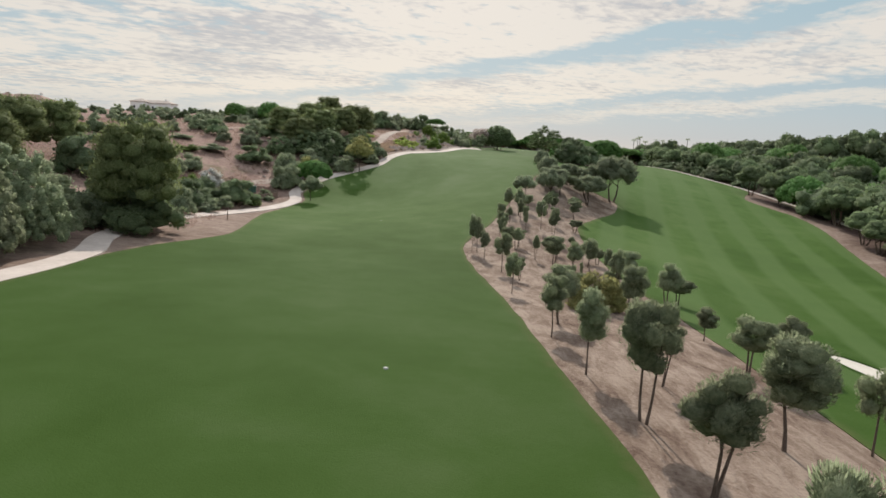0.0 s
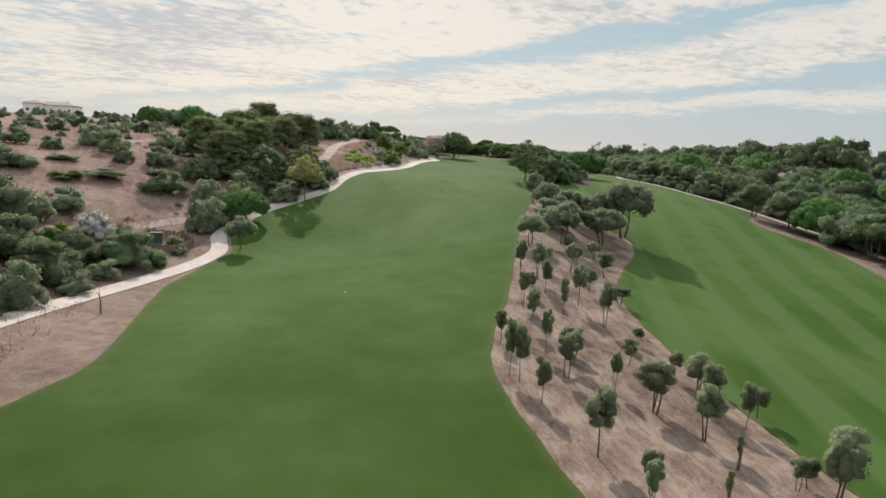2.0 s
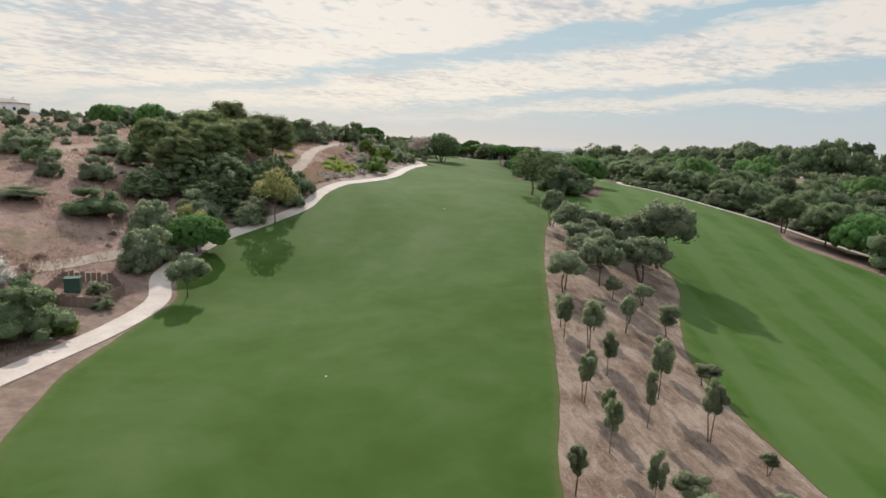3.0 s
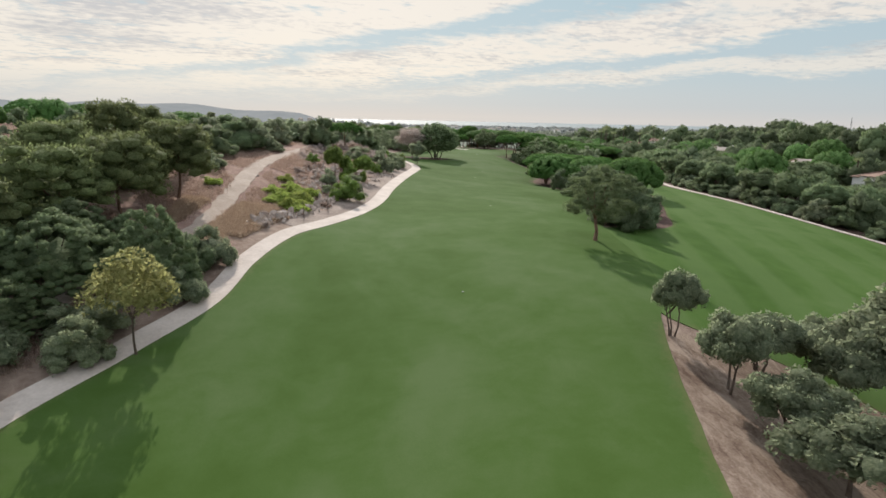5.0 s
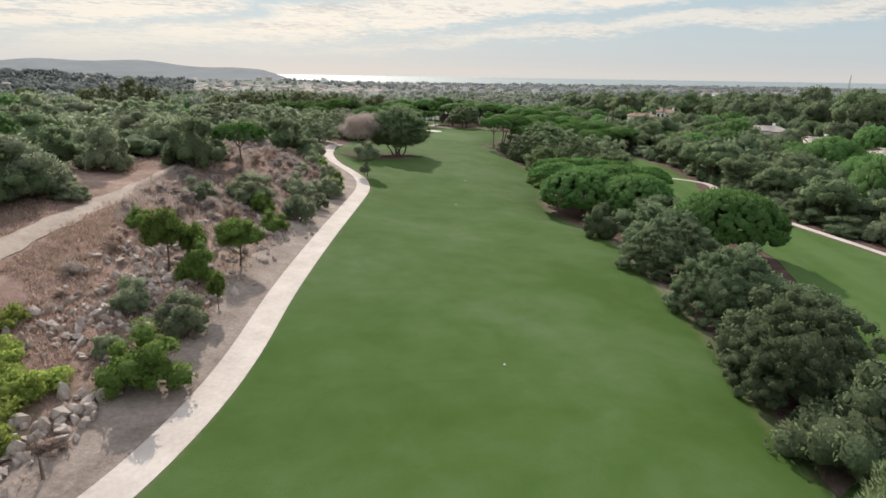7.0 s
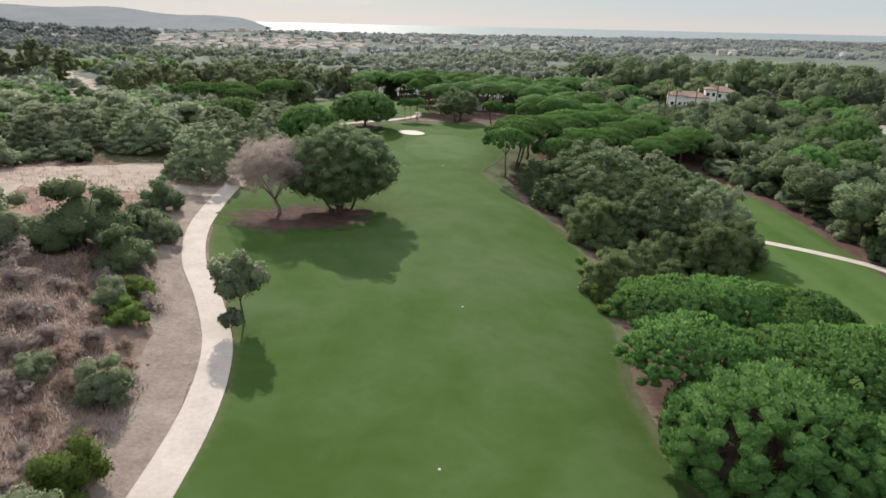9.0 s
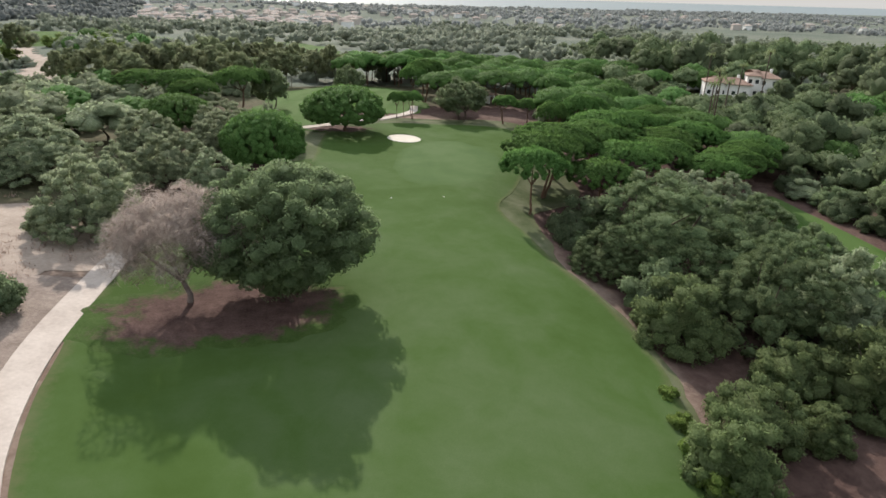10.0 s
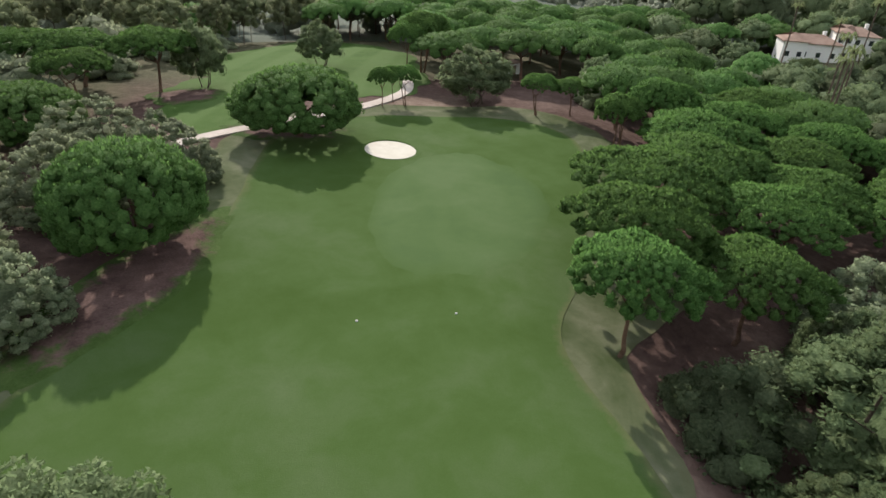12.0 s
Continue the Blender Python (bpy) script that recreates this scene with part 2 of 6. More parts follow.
MULCH = material("leaf_litter", build_litter)
BARK = material("bark", plain((0.065, 0.045, 0.035), (0.17, 0.13, 0.105), 2.0, bump=0.9, distance=0.05))
PINE_BARK = material("pine_bark", plain((0.10, 0.052, 0.034), (0.23, 0.15, 0.11), 1.8, bump=0.9, distance=0.05))
GREY_BARK = material("grey_twigs", plain((0.15, 0.115, 0.105), (0.30, 0.25, 0.235), 2.0, bump=0.5))
ROCK = material("limestone", plain((0.27, 0.212, 0.185), (0.52, 0.44, 0.395), 0.9, bump=0.8, distance=0.08))
WHITE_WALL = material("white_plaster", plain((0.78, 0.77, 0.76), (0.88, 0.87, 0.86), 0.4, bump=0.1))
# far town's pink walls, paled and greyed in place of haze
PINK_WALL = material("far_haze_pink_plaster", plain((0.45, 0.4, 0.37), (0.57, 0.515, 0.48), 0.2, bump=0.1))
ROOF = material("clay_roof", plain((0.21, 0.13, 0.102), (0.345, 0.245, 0.2), 0.5, bump=0.5))
# clay roofs of the far town with distance haze mixed into the colour
HAZY_ROOF = material("far_haze_roof", plain((0.33, 0.262, 0.232), (0.43, 0.358, 0.325), 0.5, bump=0.3))
PALE_ROOF = material("pale_roof", plain((0.36, 0.3, 0.265), (0.5, 0.43, 0.385), 0.5, bump=0.4))
DARK_GLASS = material("window_glass", lambda n: surface(n, (0.03, 0.035, 0.04), 0.08, spec=0.6))
WOOD = material("weathered_wood", plain((0.14, 0.095, 0.075), (0.27, 0.2, 0.165), 1.5, bump=0.5))
METAL = material("galvanised_steel", lambda n: surface(n, (0.45, 0.45, 0.45), 0.4, metal=0.9))
MARKER = material("marker_paint", plain((0.36, 0.36, 0.33), (0.5, 0.5, 0.47), 3.0, bump=0.1))
GREEN_PLASTIC = material("green_plastic", plain((0.03, 0.075, 0.055), (0.05, 0.10, 0.075), 1.0, rough=0.5, bump=0.05))


def leaves(dark, mid, pale, glow=0.46, relief_strength=0.9):
    """Foliage: colour varies from leaf to leaf and from tree to tree; some light comes through."""
    def build(n):
        geo = n.add("ShaderNodeNewGeometry")
        own = n.add("ShaderNodeObjectInfo").outputs["Random"]
        p = geo.outputs["Position"]
        fine = n.noise(p, 4.4, 5.0, 0.72, 0.2)
        f = n.math("ADD", n.math("MULTIPLY", geo.outputs["Random Per Island"], 0.34), n.math("MULTIPLY", n.ramp(fine, [(0.34, (0, 0, 0)), (0.66, (1, 1, 1))]), 0.66))
        c = n.ramp(f, [(0.12, dark), (0.5, mid), (0.88, pale)])
        relief = n.add("ShaderNodeBump", {"Height": fine, "Strength": relief_strength, "Distance": 0.3}).outputs[0]
        tone = n.add("ShaderNodeHueSaturation", {"Hue": n.math("MULTIPLY_ADD", own, 0.016), "Saturation": 0.95,
                                                 "Value": n.math("MULTIPLY_ADD", own, 0.4), "Color": c})
        for link in list(tone.inputs["Hue"].links):
            link.from_node.inputs[2].default_value = 0.492
        for link in list(tone.inputs["Value"].links):
            link.from_node.inputs[2].default_value = 0.8
        body = n.add("ShaderNodeBsdfPrincipled", {"Base Color": tone.outputs[0], "Roughness": 0.66, "Specular IOR Level": 0.1, "Normal": relief}).outputs[0]
        lit = n.add("ShaderNodeHueSaturation", {"Value": 1.45, "Saturation": 1.0, "Color": tone.outputs[0]}).outputs[0]
        thin = n.add("ShaderNodeBsdfTranslucent", {"Color": lit}).outputs[0]
        return n.add("ShaderNodeMixShader", {0: glow, 1: body, 2: thin}).outputs[0]
    return build


LEAF_OLIVE = material("olive_leaves", leaves((0.145, 0.184, 0.104), (0.236, 0.277, 0.168), (0.36, 0.393, 0.258), 0.5))
LEAF_OAK = material("holm_oak_leaves", leaves((0.112, 0.158, 0.076), (0.174, 0.23, 0.114), (0.245, 0.302, 0.162), 0.5))
LEAF_GREY = material("mastic_leaves", leaves((0.16, 0.196, 0.112), (0.258, 0.298, 0.176), (0.385, 0.42, 0.28), 0.5))
LEAF_STONE = material("stone_pine_needles", leaves((0.057, 0.128, 0.028), (0.105, 0.216, 0.05), (0.172, 0.306, 0.09), 0.46))
LEAF_PINE = material("aleppo_pine_needles", leaves((0.1, 0.128, 0.049), (0.18, 0.216, 0.088), (0.28, 0.316, 0.145), 0.48))
LEAF_YELLOW = material("yellow_green_leaves", leaves((0.19, 0.19, 0.07), (0.32, 0.315, 0.12), (0.47, 0.45, 0.2)))
LEAF_LUSH = material("lush_leaves", leaves((0.075, 0.122, 0.024), (0.148, 0.222, 0.044), (0.255, 0.335, 0.08), 0.4))
LEAF_DEAD = material("dry_twigs_leaves", leaves((0.25, 0.196, 0.178), (0.375, 0.304, 0.276), (0.5, 0.42, 0.386), 0.4))
LEAF_RUST = material("dry_brush_leaves", leaves((0.235, 0.158, 0.13), (0.36, 0.257, 0.212), (0.49, 0.37, 0.3), 0.36))
# haze towards the coast is painted into these pale grey leaf colours
LEAF_HAZE = material("haze_tinted_wood_leaves", leaves((0.3, 0.316, 0.313), (0.33, 0.346, 0.34), (0.366, 0.38, 0.372), 0.46, 0.1))
LEAF_STRAW = material("dry_grass_blades", leaves((0.25, 0.165, 0.12), (0.39, 0.28, 0.205), (0.54, 0.42, 0.31), 0.3))
# leaf colours lightened to carry the haze over the farther woods
LEAF_FAR = material("haze_paled_wood_leaves", leaves((0.158, 0.178, 0.134), (0.205, 0.225, 0.17), (0.255, 0.273, 0.21), 0.48, 0.25))
LEAF_GUM = material("gum_leaves", leaves((0.172, 0.196, 0.104), (0.215, 0.24, 0.13), (0.262, 0.285, 0.162), 0.54, 0.4))
LEAF_VINE = material("creeper_leaves", leaves((0.16, 0.21, 0.035), (0.28, 0.35, 0.065), (0.4, 0.46, 0.12), 0.46))
LEAF_THICKET = material("thicket_leaves", leaves((0.08, 0.117, 0.051), (0.132, 0.18, 0.079), (0.2, 0.254, 0.124), 0.3))
LEAF_FRESH = material("olive_bush_leaves", leaves((0.088, 0.128, 0.05), (0.155, 0.207, 0.084), (0.25, 0.305, 0.14)))
# dark end raised and blued to stand for haze over the right-hand woods
LEAF_DARK = material("dark_wood_leaves", leaves((0.08, 0.106, 0.055), (0.122, 0.152, 0.08), (0.175, 0.206, 0.118), 0.5))
LEAF_DEEP = material("deep_green_leaves", leaves((0.083, 0.12, 0.058), (0.137, 0.182, 0.094), (0.21, 0.257, 0.146), 0.48))
LEAF_YOUNG = material("young_olive_leaves", leaves((0.155, 0.19, 0.106), (0.25, 0.286, 0.17), (0.37, 0.4, 0.256), 0.5))
LEAF_LONE = material("lone_pine_needles", leaves((0.082, 0.112, 0.05), (0.14, 0.18, 0.084), (0.215, 0.258, 0.13), 0.48))
# blue-grey haze of distance mixed into the ridge's leaf colours
LEAF_RIDGE = material("haze_blued_ridge_leaves", leaves((0.15, 0.168, 0.166), (0.176, 0.193, 0.19), (0.205, 0.22, 0.214), 0.46, 0.1))
LEAF_FLOWER = material("white_blossom", leaves((0.3, 0.3, 0.26), (0.5, 0.48, 0.44), (0.66, 0.63, 0.6), 0.2))


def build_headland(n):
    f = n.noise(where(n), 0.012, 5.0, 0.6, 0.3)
    # haze painted in: blue-grey base colour mixed with a bluish emission
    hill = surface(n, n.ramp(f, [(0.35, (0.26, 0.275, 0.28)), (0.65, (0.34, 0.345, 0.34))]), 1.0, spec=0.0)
    haze_glow = n.add("ShaderNodeEmission", {0: (0.40, 0.425, 0.455, 1), 1: 0.62}).outputs[0]
    return n.add("ShaderNodeMixShader", {0: 0.55, 1: hill, 2: haze_glow}).outputs[0]


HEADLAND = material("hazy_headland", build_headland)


def build_sea(n):
    p = where(n)
    # base colour paled to include the haze over the water
    return surface(n, (0.20, 0.235, 0.25), 0.6, n.noise(p, 0.05, 5.0, 0.6), 0.25, 2.0, 0.16)


SEA = material("sea_water", build_sea)

# ---- the lie of the land ----
# Long profiles of the ground: heights at stations along the hole, for lines set off to both sides of its axis.
STATIONS = [-60, 20, 70, 120, 170, 220, 270, 320, 370, 430, 520]
PROFILES = {
    -150: [12, 14, 15.5, 17.5, 19.5, 21.5, 23.5, 24.5, 18.5, 13, 7],
    -80: [11.5, 12, 12.5, 14.5, 17.4, 20, 21, 19.5, 16, 12.5, 8],
    -40: [11, 9.5, 6.5, 5, 13.5, 19.5, 20.5, 16.8, 14.8, 12, 7],
    -16: [10.5, 8.4, 4.5, 3.6, 11.8, 14.4, 14.3, 13.4, 14.2, 12.8, 6.5],
    14: [10, 7.2, 3.5, 7.3, 12.6, 12.4, 10.6, 12.8, 12.6, 11.4, 7],
    34: [8, 5, 1.2, 2.6, 9.5, 11.3, 9, 9.3, 11.8, 11.2, 6],
    60: [2, -2.4, -3, -0.3, 6, 9.8, 9.5, 7.8, 7.2, 6.8, 4],
    110: [-5, -4, -2, 0, 2, 6, 8, 8.5, 9, 8.5, 6],
    180: [-8, -6, -2, 3, 8, 12, 14, 15, 14, 11, 8],
}
SEA_LEVEL = -14.0


def smooth_curve(nodes, values, at):
    """Cubic curve through values (first axis) at nodes, at each of the given places."""
    nodes, values = np.asarray(nodes, float), np.asarray(values, float)
    slope = np.gradient(values, nodes, axis=0, edge_order=1) if len(nodes) > 1 else values * 0
    slope[1:-1] = ((values[2:] - values[:-2]).T / (nodes[2:] - nodes[:-2])).T
    at = np.clip(at, nodes[0], nodes[-1])
    i = np.clip(np.searchsorted(nodes, at) - 1, 0, len(nodes) - 2)
    h = nodes[i + 1] - nodes[i]
    f = (at - nodes[i]) / h
    return (i, (2 * f**3 - 3 * f**2 + 1), (f**3 - 2 * f**2 + f) * h, (3 * f**2 - 2 * f**3), (f**3 - f**2) * h, values, slope)


def evaluate(k):
    i, a, b, c, d, v, s = k
    return a * v[i] + b * s[i] + c * v[i + 1] + d * s[i + 1]


_offsets = sorted(PROFILES)
_table = np.array([PROFILES[o] for o in _offsets], float)


def ripple(x, y, size):
    """Cheap rolling waves, for the far land."""
    return (np.sin(x / size + 1.3) * np.cos(y / size * 1.13 + 0.4) + 0.5 * np.sin(x / size * 2.3 + y / size * 1.7) + 0.25 * np.cos(x / size * 4.1 - y / size * 3.7)) / 1.75


def height(x, y):
    x, y = np.atleast_1d(np.asarray(x, float)), np.atleast_1d(np.asarray(y, float))
    u = x - (-16 + 0.155 * np.clip(y, -200, 700))
    lines = np.array([evaluate(smooth_curve(STATIONS, row, y)) for row in _table])          # offsets x points
    uc = np.clip(u, _offsets[0], _offsets[-1])
    i, a, b, c, d, v, s = smooth_curve(_offsets, lines, uc)
    k = np.arange(len(x))
    near = a * v[i, k] + b * s[i, k] + c * v[i + 1, k] + d * s[i + 1, k]
    far = 6.0 - np.clip(y - 480, 0, None) * 0.0092 + 3.0 * ripple(x, y, 140)
    far = np.where(y > 2450, np.minimum(far, SEA_LEVEL - 3), far)
    ridge = 22 * np.exp(-((x + 560) / 280) ** 2 - ((y - 1340) / 150) ** 2) + 12 * np.exp(-((x + 60) / 170) ** 2 - ((y - 1400) / 130) ** 2)
    t = np.clip((y - 430) / 170, 0, 1)
    t = t * t * (3 - 2 * t)
    side = np.clip((np.abs(u - 15) - 240) / 300, 0, 1)
    near = near + 1.0 * np.exp(-((x + 166) / 50) ** 2 - ((y - 338) / 52) ** 2)
    z = near * (1 - t) + far * t
    return z * (1 - side * 0.45) + side * 0.45 * np.minimum(far, 12) + ridge


def ground_z(x, y):
    return float(height(x, y)[0])


def mesh_object(name, verts, faces, mat, parent=None, smooth=True):
    me = bpy.data.meshes.new(name)
    me.from_pydata([tuple(map(float, v)) for v in verts], [], [tuple(f) for f in faces])
    me.materials.append(mat)
    if smooth:
        me.polygons.foreach_set("use_smooth", [True] * len(me.polygons))
    me.update()
    ob = new(name, me)
    if parent is not None:
        ob.parent = parent
    return ob


def spaced(lo, hi, fine_lo, fine_hi, step, growth):
    out, s = list(np.arange(fine_lo, fine_hi + step / 2, step)), step
    while out[-1] < hi:
        s *= growth
        out.append(min(hi, out[-1] + s))
    s = step
    while out[0] > lo:
        s *= growth
        out.insert(0, max(lo, out[0] - s))
    return np.array(out)


def grid_faces(nx, ny):
    i, j = np.meshgrid(np.arange(nx - 1), np.arange(ny - 1))
    a = (j * nx + i).ravel()
    return np.stack([a, a + 1, a + 1 + nx, a + nx], 1)


# Edges of the two fairways: x at stations y.
MAIN_LEFT = [(-60, -26), (20, -26.5), (35, -27), (48, -28.6), (58, -28.4), (66, -26.7), (72, -26.2), (82, -27.9), (90, -29.4), (98, -30.5), (112, -29.6), (119, -28.6), (126, -30.5), (139, -28.3), (149, -22.3),
             (157, -17.6), (167, -15.0), (177, -11.3), (183, -6.8), (190, -2.6), (200, 0.5), (215, 3.4), (233, 7.2), (257, 12.3), (267, 14.6), (277, 14.6), (284, 13.2),
             (294, 10.2), (304, 9), (316, 9.2), (326, 13), (337, 18.5), (346, 22.5), (358, 27.5), (372, 29.5), (382, 32), (389, 40), (392, 49)]
MAIN_RIGHT = [(-60, 9.5), (15, 8.2), (26, 7.2), (45, 6), (66, 3.7), (74, 3.4), (82, 5), (92, 8.2), (112, 13.3), (126, 17), (136, 20), (146, 23.5), (160, 30), (180, 33), (190, 35),
              (204, 39.5), (218, 42.5), (236, 46.5), (250, 46), (268, 47.5), (280, 52), (300, 57.5), (312, 57.2), (319, 55), (326, 54.2), (332, 53.1), (337, 53.3), (344, 57.8), (360, 66), (372, 71), (382, 72), (389, 67), (392, 60)]
SIDE_LEFT = [(-60, 18), (26, 20), (52, 21.6), (90, 22.5), (100, 24), (115, 31), (128, 38), (137, 40), (143, 35), (147, 27), (150, 25), (160, 29.5), (182, 33), (190, 48), (203, 55),
             (216, 61), (230, 67), (250, 66.5), (270, 67), (284, 69.5), (294, 74.5), (305, 82), (330, 92), (350, 101)]
SIDE_RIGHT = [(-60, 58), (20, 60), (60, 66), (89, 73), (112, 80.5), (134, 88), (150, 90.5), (160, 88), (168, 86.5), (178, 91), (188, 97), (196, 96), (205, 91.5), (222, 86.5), (245, 84.5), (262, 85.5), (275, 88.5), (283, 92), (290, 96.5), (300, 100), (316, 105.6), (332, 108), (350, 109.5)]


def edge(points, y):
    ys, xs = np.array(points, float).T
    return evaluate(smooth_curve(ys, xs, np.asarray(y, float)))


def on_grass(x, y, margin=0.0):
    hit = False
    if y < 392:
        hit = edge(MAIN_LEFT, [y])[0] - margin < x < edge(MAIN_RIGHT, [y])[0] + margin
    if not hit and y < 350:
        hit = edge(SIDE_LEFT, [y])[0] - margin < x < edge(SIDE_RIGHT, [y])[0] + margin
    return bool(hit)


def build_land():
    xs = spaced(-4200, 4200, -130, 150, 2.5, 1.13)
    ys = spaced(-700, 5200, -40, 470, 2.5, 1.1)
    X, Y = np.meshgrid(xs, ys)
    x, y = X.ravel(), Y.ravel()
    z = height(x, y)
    u = x - (-16 + 0.155 * y)
    # zones: dry hillside, litter under the woods, wild distance
    ml, mr, sr = edge(MAIN_LEFT, np.clip(y, -60, 392)), edge(MAIN_RIGHT, np.clip(y, -60, 392)), edge(SIDE_RIGHT, np.clip(y, -60, 350))
    wob = 4 * ripple(x, y, 9.0)
    dry = np.clip((ml - 5 + wob - x) / 5, 0, 1) * np.clip((345 + wob - y) / 20, 0, 1)
    dry *= 1 - np.clip((y - 180) / 10, 0, 1) * np.clip((x - (ml - 9 + wob)) / 4, 0, 1)
    litter = np.clip((x - mr - 0.5) / 2, 0, 1) * np.clip((y - 180) / 8, 0, 1) + np.clip((x - sr - 3 + wob * 0.4) / 4, 0, 1) + np.clip((y - 398) / 8, 0, 1)
    litter += np.clip((y - 318) / 10, 0, 1) * np.clip((ml - 0.5 - x) / 3, 0, 1) * np.clip((x + 5) / 6, 0, 1)
    wild = np.clip((y - 400 + wob) / 20, 0, 1) + np.clip((np.abs(u - 10) - 230) / 60, 0, 1) + np.clip((x - sr - 9 + wob) / 8, 0, 1) + np.clip((y - 328) / 10, 0, 1) * np.clip((8 + wob - x) / 8, 0, 1)
    litter = np.clip(litter, 0, 1) * 0.9
    wild *= 1 - np.clip(1 - np.hypot((x - 66) / 30, (y - 405) / 14), 0, 0.25) * 4
    ob = mesh_object("ground", np.stack([x, y, z], 1), grid_faces(len(xs), len(ys)), GROUND)
    col = ob.data.color_attributes.new("zone", "FLOAT_COLOR", "POINT")
    data = np.stack([np.clip(dry, 0, 1), litter, np.clip(wild, 0, 1), np.ones_like(x)], 1)
    col.data.foreach_set("color", data.astype(np.float32).ravel())
    tagged(ob, "dry brown soil with parched grass and leaf litter", "ground", kind="structure")
    sx, sy = spaced(-6000, 6000, -3000, 3000, 500, 1.2), spaced(1900, 6500, 1900, 5000, 300, 1.2)
    X, Y = np.meshgrid(sx, sy)
    sea = mesh_object("water", np.stack([X.ravel(), Y.ravel(), X.ravel() * 0 + SEA_LEVEL], 1), grid_faces(len(sx), len(sy)), SEA)
    tagged(sea, "pale hazy sea glinting in the sun", "sea", kind="structure")


build_land()


def far_ridge():
    """Hazy headland far beyond the town, too far to shift."""
    xs = np.arange(-4200, -100, 50.0)
    az = np.degrees(np.arctan2(xs, 2900))
    top = 36 + np.hypot(xs, 2900) * np.tan(np.radians(np.interp(az, [-50, -36, -26, -21, -15, -9, -4.5, -2], [0.5, 0.5, 0.42, 0.38, 0.2, 0.06, 0.0, -1.0])))
    top = top + 9 * np.sin(xs / 170) + 5 * np.sin(xs / 61 + 1)
    rows = [(2450, -0.05), (2560, 0.22 ), (2680, 0.5), (2800, 0.8), (2900, 1.0), (3050, 0.75), (3300, -0.05)]
    verts = [(x, y + 40 * math.sin(x / 240 + y), max(-20.0, f * (t + 14) - 14 + (8 * math.sin(x / 130 + y / 60) if 0.1 < f < 0.9 else 0))) for y, f in rows for x, t in zip(xs, top)]
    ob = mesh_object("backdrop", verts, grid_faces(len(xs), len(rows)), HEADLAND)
    tagged(ob, "blue-grey hazy headland beyond the town", "hills", kind="structure")


far_ridge()


def draped(name, rows, mat, lift, skirt=0.1):
    """A sheet over the ground from rows of equal length of (x, y), with a skirt round its rim."""
    ny, nx = len(rows), len(rows[0])
    pts = np.array(rows, float).reshape(-1, 2)
    z = height(pts[:, 0], pts[:, 1]) + lift
    verts = [tuple(v) for v in np.column_stack([pts, z])]
    faces = [tuple(f) for f in grid_faces(nx, ny)]
    rim = list(range(nx)) + [j * nx + nx - 1 for j in range(1, ny)] + [(ny - 1) * nx + i for i in range(nx - 2, -1, -1)] + [j * nx for j in range(ny - 2, 0, -1)]
    hem = np.zeros((ny, nx))
    for j, r in enumerate(rows):
        for k, inner in ((0, 1), (nx - 1, nx - 2)):
            beyond = (r[k][0] + 1.5 * (1 if r[k][0] > r[inner][0] else -1), r[k][1])
            hem[j, k] = 0.0 if on_grass(*beyond) else 1.0
    base, n = len(verts), len(rim)
    verts += [verts[k] for k in rim] + [(verts[k][0], verts[k][1], verts[k][2] - skirt) for k in rim]
    faces += [(base + i, base + n + i, base + n + (i + 1) % n, base + (i + 1) % n) for i in range(n)]
    ob = mesh_object(name, verts, faces, mat)
    hem = np.concatenate([hem.ravel(), np.ones(2 * n)])
    col = ob.data.color_attributes.new("hem", "FLOAT_COLOR", "POINT")
    col.data.foreach_set("color", np.column_stack([hem, hem, hem, np.ones_like(hem)]).astype(np.float32).ravel())
    return ob


def strip_rows(left, right, y0, y1, step, across, wobble=0.12):
    ys = np.arange(y0, y1 + step / 2, step)
    l, r = edge(left, ys), edge(right, ys)
    l = l + wobble * ripple(l, ys, 1.7)
    r = r + wobble * ripple(r, ys, 1.5)
    return [[(a + (b - a) * k / across, y) for k in range(across + 1)] for y, a, b in zip(ys, l, r)]


def ribbon_rows(points, width, step=1.2, wobble=0.0):
    """Rows across a ribbon along a smooth line through points."""
    pts = np.array(points, float)
    s = np.r_[0, np.cumsum(np.hypot(*np.diff(pts, axis=0).T))]
    at = np.arange(0, s[-1], step)
    x, y = evaluate(smooth_curve(s, pts[:, 0], at)), evaluate(smooth_curve(s, pts[:, 1], at))
    dx, dy = np.gradient(x), np.gradient(y)
    k = np.hypot(dx, dy)
    nx, ny = -dy / k, dx / k
    out = []
    for i in range(len(at)):
        w = width / 2 * (1 + wobble * float(ripple(at[i], at[i] * 0.7, 2.1)))
        out.append([(x[i] - nx[i] * w * f, y[i] - ny[i] * w * f) for f in (-1, -0.33, 0.33, 1)])
    return out


def blob_rows(cx, cy, rx, ry, turn=0.0, wobble=0.08, rings=10, seg=96):
    """Rows of a round patch, ring by ring."""
    rows = []
    for j in range(rings + 1):
        row = []
        for i in range(seg + 1):
            a = 2 * math.pi * i / seg
            f = (j / rings) * (1 + wobble * (math.sin(2 * a + cx) + 0.6 * math.sin(3 * a + cy) + 0.4 * math.sin(5 * a) + 0.3 * math.sin(9 * a + cx) + 0.25 * math.sin(14 * a + cy) + 0.2 * math.sin(23 * a)))
            px, py = rx * f * math.cos(a), ry * f * math.sin(a)
            c, s = math.cos(radians(turn)), math.sin(radians(turn))
            row.append((cx + px * c - py * s, cy + px * s + py * c))
        rows.append(row)
    return rows


